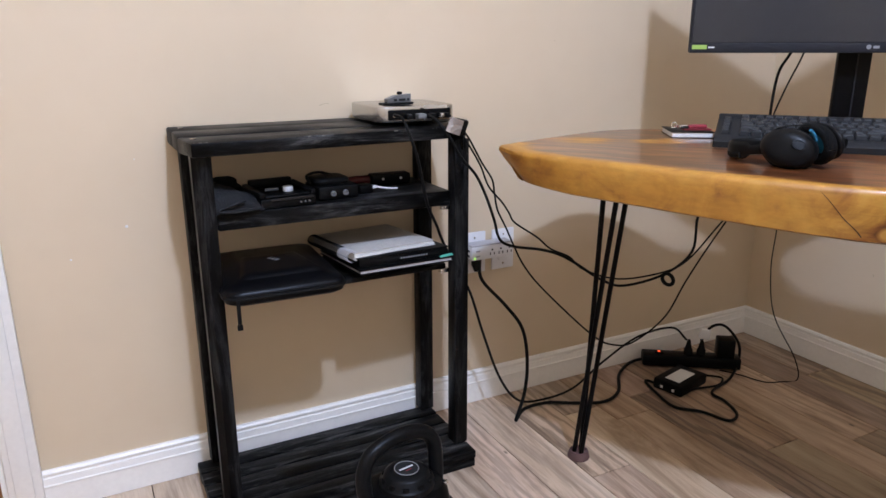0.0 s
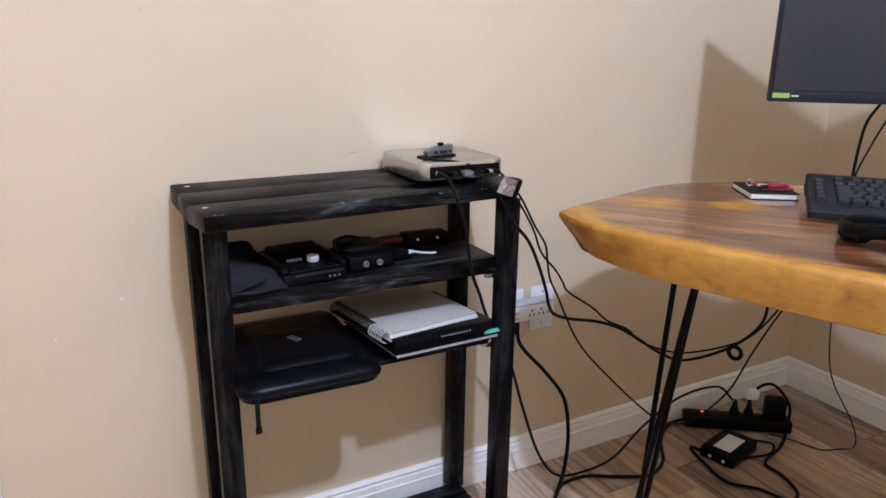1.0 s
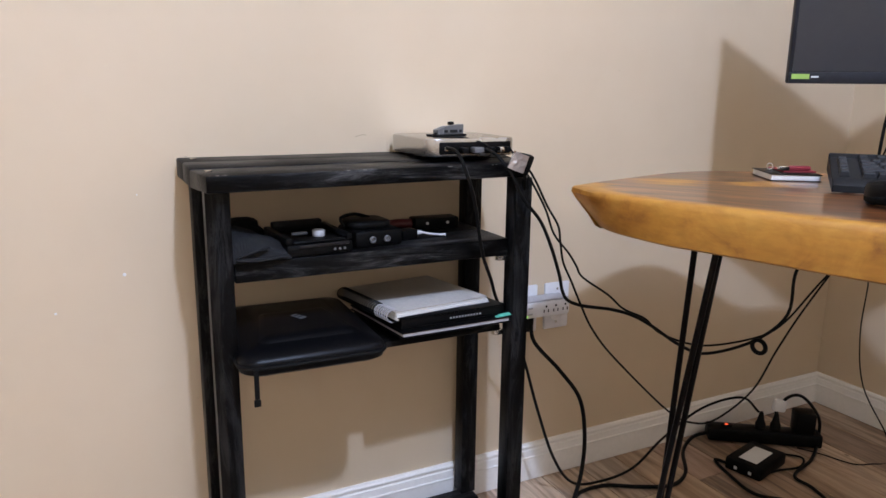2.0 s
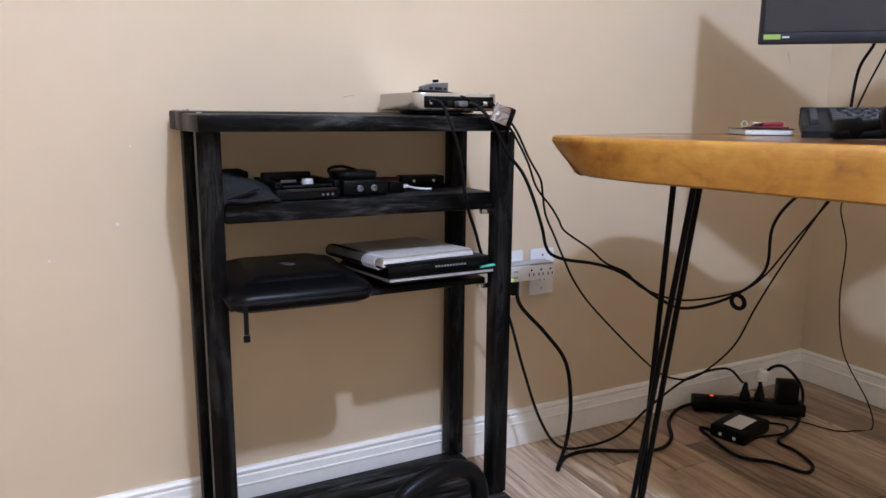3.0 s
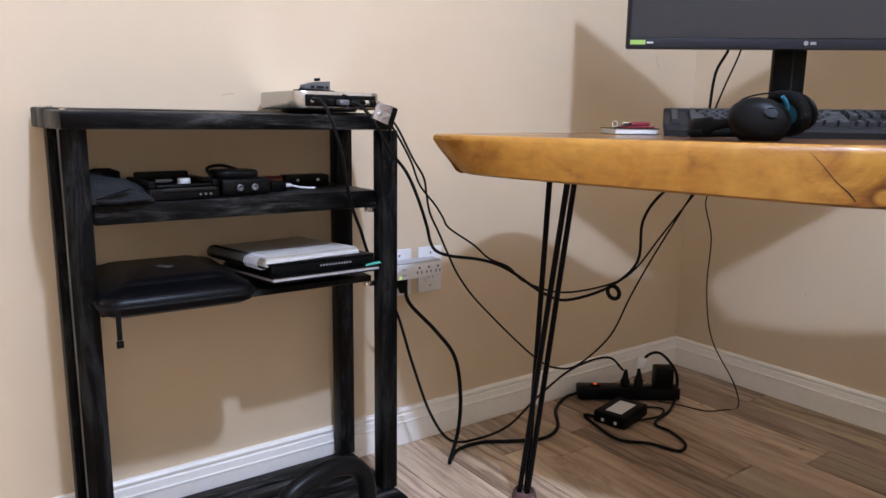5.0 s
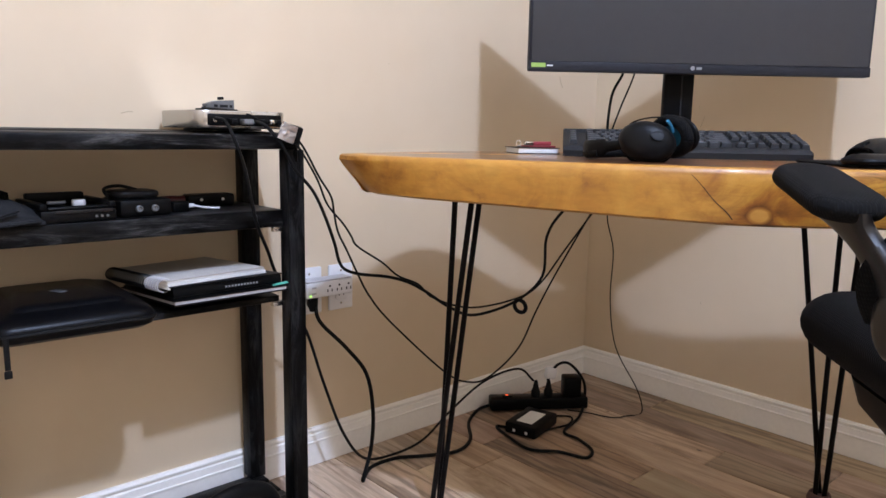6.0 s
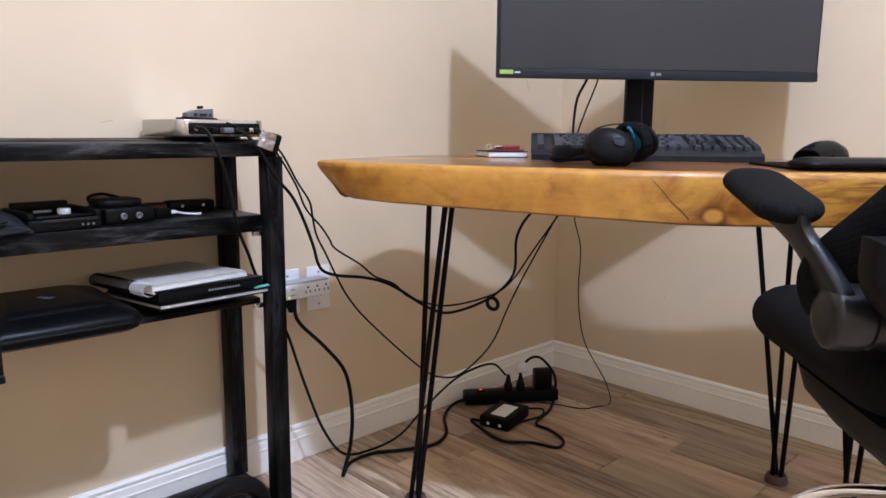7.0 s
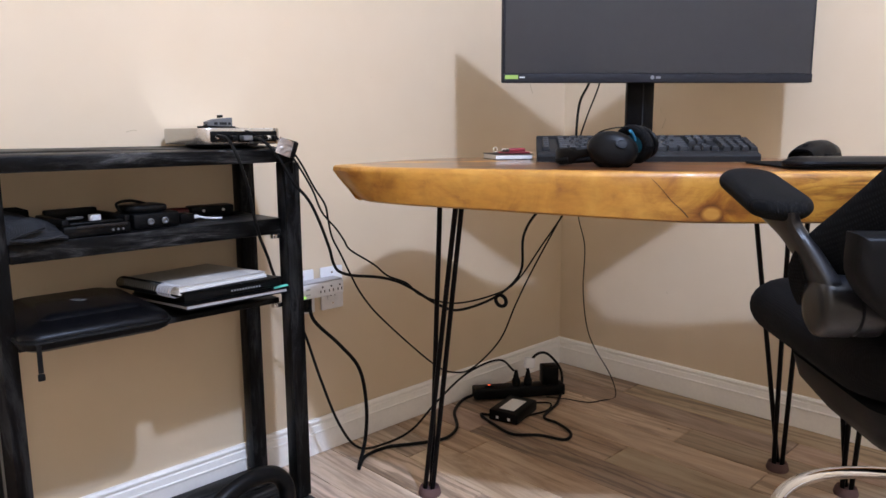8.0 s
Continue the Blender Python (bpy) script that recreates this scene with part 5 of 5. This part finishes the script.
# ---- the office chair ----
def chair():
    m = pose(-0.942, -1.378, 0, 0, 0, -48.7)
    c = thing("office_chair", "black mesh drafting chair with padded arms and chrome foot ring", "chair", m)
    SEAT = 0.622
    bm = bmesh.new()
    rings = []
    for ins, z in [(0.045 * (1 - math.cos(a)), -0.045 + 0.045 * math.sin(a)) for a in (radians(-90 + 15 * q) for q in range(13))] + [(0.09, 0.004), (0.15, 0.002)]:
        rings.append([(x, y + 0.026, SEAT + z - (0.012 * max(0, (y - 0.12) / 0.1) ** 2 if y > 0.12 else 0)) for x, y in rrect(0.47 - 2 * ins, 0.47 - 2 * ins, 0.10 - ins * 0.4, 8)])
    loft(bm, rings)
    part("seat", bm, MESH, c)
    bm = bmesh.new()
    rings = []
    for ins, z in ((0.12, -0.185), (0.09, -0.182), (0.045, -0.160), (0.016, -0.125), (0.008, -0.0925)):
        rings.append([(x, y - 0.045, SEAT + z) for x, y in rrect(0.43 - 2 * ins, 0.35 - 2 * ins, 0.07, 8)])
    loft(bm, rings)
    part("seat_shell", bm, DARK, c)
    # backrest: a leaning curved cushion
    bm = bmesh.new()
    rings = []
    for i in range(41):
        f = i / 40
        z = 0.645 + 0.52 * f
        half = 0.364 * math.exp(-1.36 * f) * (0.76 + 0.24 * math.sin(min(1, f * 5) * math.pi / 2)) * (1 if f < 0.9 else 1 - (f - 0.9) * 3.0)
        y = -0.16 - 0.20 * f
        ring = []
        for j in range(48):
            a = 2 * math.pi * j / 48
            x = half * math.copysign(abs(math.cos(a)) ** 0.75, math.cos(a))
            ring.append((x, y + 0.028 * math.sin(a) + 0.05 * (x / 0.26) ** 2, z))
        rings.append(ring)
    loft(bm, rings)
    part("backrest", bm, MESH, c)
    bm = bmesh.new()
    face = [(-0.272, 0.752), (-0.268, 0.700), (-0.225, 0.655), (-0.12, 0.585), (0.12, 0.585), (0.225, 0.655), (0.268, 0.700), (0.272, 0.752)]
    edge = smooth_path([(x, z, 0) for x, z in face + face[:1]], 5)[:-1]
    cx = Vector((0, 0.690, 0))
    loft(bm, [[(cx.x + (p.x - cx.x) * k, y, cx.y + (p.y - cx.y) * (1 - (1 - k) * 3)) for p in edge] for k, y in ((0.97, -0.196), (1.0, -0.202), (1.0, -0.226), (0.988, -0.234), (0.96, -0.238))])
    part("back_bracket", bm, DARK, c, "ribbed dark plastic back bracket")
    for x in (-0.20, 0.20):
        part("bracket_knob", turned(0.018, 0.006, pose(x * 1.1, -0.2382, 0.712, 90), 20), SATIN, c)
    part("back_spine", tubed([(0, -0.235, 0.70), (0, -0.24, 0.60), (0, -0.18, 0.52), (0, -0.05, 0.48)], 0.026, 10, 6, 0.6), DARK, c)
    for s in (-1, 1):
        a = part("arm_rest", turned(0.036, 0.075, pose(s * 0.204, -0.150, 0.655, 0, 90 * s), 40, [(0.033, 0), (0.036, 0.003), (0.0365, 0.008), (0.0365, 0.031), (0.033, 0.0325), (0.033, 0.0355), (0.0375, 0.037), (0.0375, 0.066), (0.036, 0.071), (0.031, 0.0745), (0.020, 0.076)]), ARM, c, "charcoal swivel arm")
        bm = bmesh.new()
        rings = []
        sides = smooth_path([(-0.150, 0.645, 0.033), (-0.149, 0.668, 0.031), (-0.140, 0.690, 0.029), (-0.120, 0.722, 0.029), (-0.094, 0.745, 0.040), (-0.073, 0.758, 0.064)], 5)
        outs = smooth_path([(0.256, 0.017, 0), (0.259, 0.016, 0), (0.268, 0.0135, 0), (0.283, 0.012, 0), (0.295, 0.011, 0), (0.301, 0.009, 0)], 5)
        for (y, z, w), (x, t, _) in zip(sides, outs):
            ring = []
            for q in range(20):
                k = 2 * math.pi * q / 20
                px, py = (math.copysign(abs(f) ** 0.6, f) for f in (math.cos(k), math.sin(k)))
                ring.append((s * x + px * t, y + py * w, z - py * w * 0.10))
            rings.append(ring)
        loft(bm, rings)
        part("upright", bm, ARM, a, "curved satin arm upright")
        part("pad", cushion(0.080, 0.186, 0.039, 0.026, pose(s * 0.304, -0.037, 0.7675, 11, 0, 0), 0.55), MESH, a, "padded mesh armrest")
    part("gas_column", turned(0.025, 0.30, pose(0, 0, 0.10), 20), BLACK, c)
    part("tilt_box", boxed((-0.07, -0.10, 0.400), (0.07, 0.08, 0.436), 0.01), BLACK, c)
    R = 0.225
    ring = part("foot_ring", tubed([(R * math.cos(a), R * math.sin(a), 0.262) for a in (2 * math.pi * i / 48 for i in range(49))], 0.011, 12, 1), CHROME, c, "chrome foot ring")
    for i in range(3):
        a = 2 * math.pi * i / 3 + 0.5
        part("ring_spoke", tubed([(0.025 * math.cos(a), 0.025 * math.sin(a), 0.250), (R * math.cos(a), R * math.sin(a), 0.262)], 0.008, 8, 2), CHROME, ring)
    part("ring_hub", turned(0.036, 0.05, pose(0, 0, 0.228), 20), BLACK, ring)
    for i in range(5):
        a = 2 * math.pi * i / 5 + 0.3
        sp = part("base_spoke", tubed([(0.02 * math.cos(a), 0.02 * math.sin(a), 0.115), (0.28 * math.cos(a), 0.28 * math.sin(a), 0.075)], 0.022, 10, 2, 0.7, 0.014), BLACK, c)
        part("caster", turned(0.026, 0.04, pose(0.28 * math.cos(a) - 0.02 * math.sin(a), 0.28 * math.sin(a) + 0.02 * math.cos(a), 0.0265, 90, 0, math.degrees(a)), 18), BLACK, sp)


chair()


# ---- floor planks, laid along the east wall ----
def floor():
    f = tagged(part("floor", boxed((ROOM_W - 0.12, ROOM_S - 0.12, -0.12), (0.12, 0.12, -0.006)), GAP, smooth=False), "grey-brown wood-look laminate plank floor", "floor", kind="structure")
    PW, PL, G = 0.118, 0.92, 0.0011
    rnd = random.Random(5)
    meshes = {}
    x = 0.0
    while x > ROOM_W:
        y = rnd.uniform(0.0, PL)
        top = 0.0
        while top > ROOM_S:
            low = max(ROOM_S, min(top - 0.2, y - PL))
            y = low
            length = round(top - low, 3)
            bm = None
            me = meshes.get(length)
            if me is None:
                bm = bmesh.new()
                w, e = PW, 0.0012
                ringz = ((G, -0.0058), (G, -e), (G + e, 0.0))
                loft(bm, [[(-i, -i, z), (-w + i, -i, z), (-w + i, -length + i, z), (-i, -length + i, z)] for i, z in ringz])
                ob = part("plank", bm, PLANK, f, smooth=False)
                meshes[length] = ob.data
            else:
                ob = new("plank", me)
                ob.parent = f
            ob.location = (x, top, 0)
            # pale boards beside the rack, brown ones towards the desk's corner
            # the brown boards' darker, warmer tone also paints in deeper shade under the desk
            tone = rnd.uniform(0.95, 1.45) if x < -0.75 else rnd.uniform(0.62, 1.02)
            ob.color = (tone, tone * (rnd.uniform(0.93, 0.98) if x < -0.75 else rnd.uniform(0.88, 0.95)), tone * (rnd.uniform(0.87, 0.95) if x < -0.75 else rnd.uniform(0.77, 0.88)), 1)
            top = low
        x -= PW


floor()
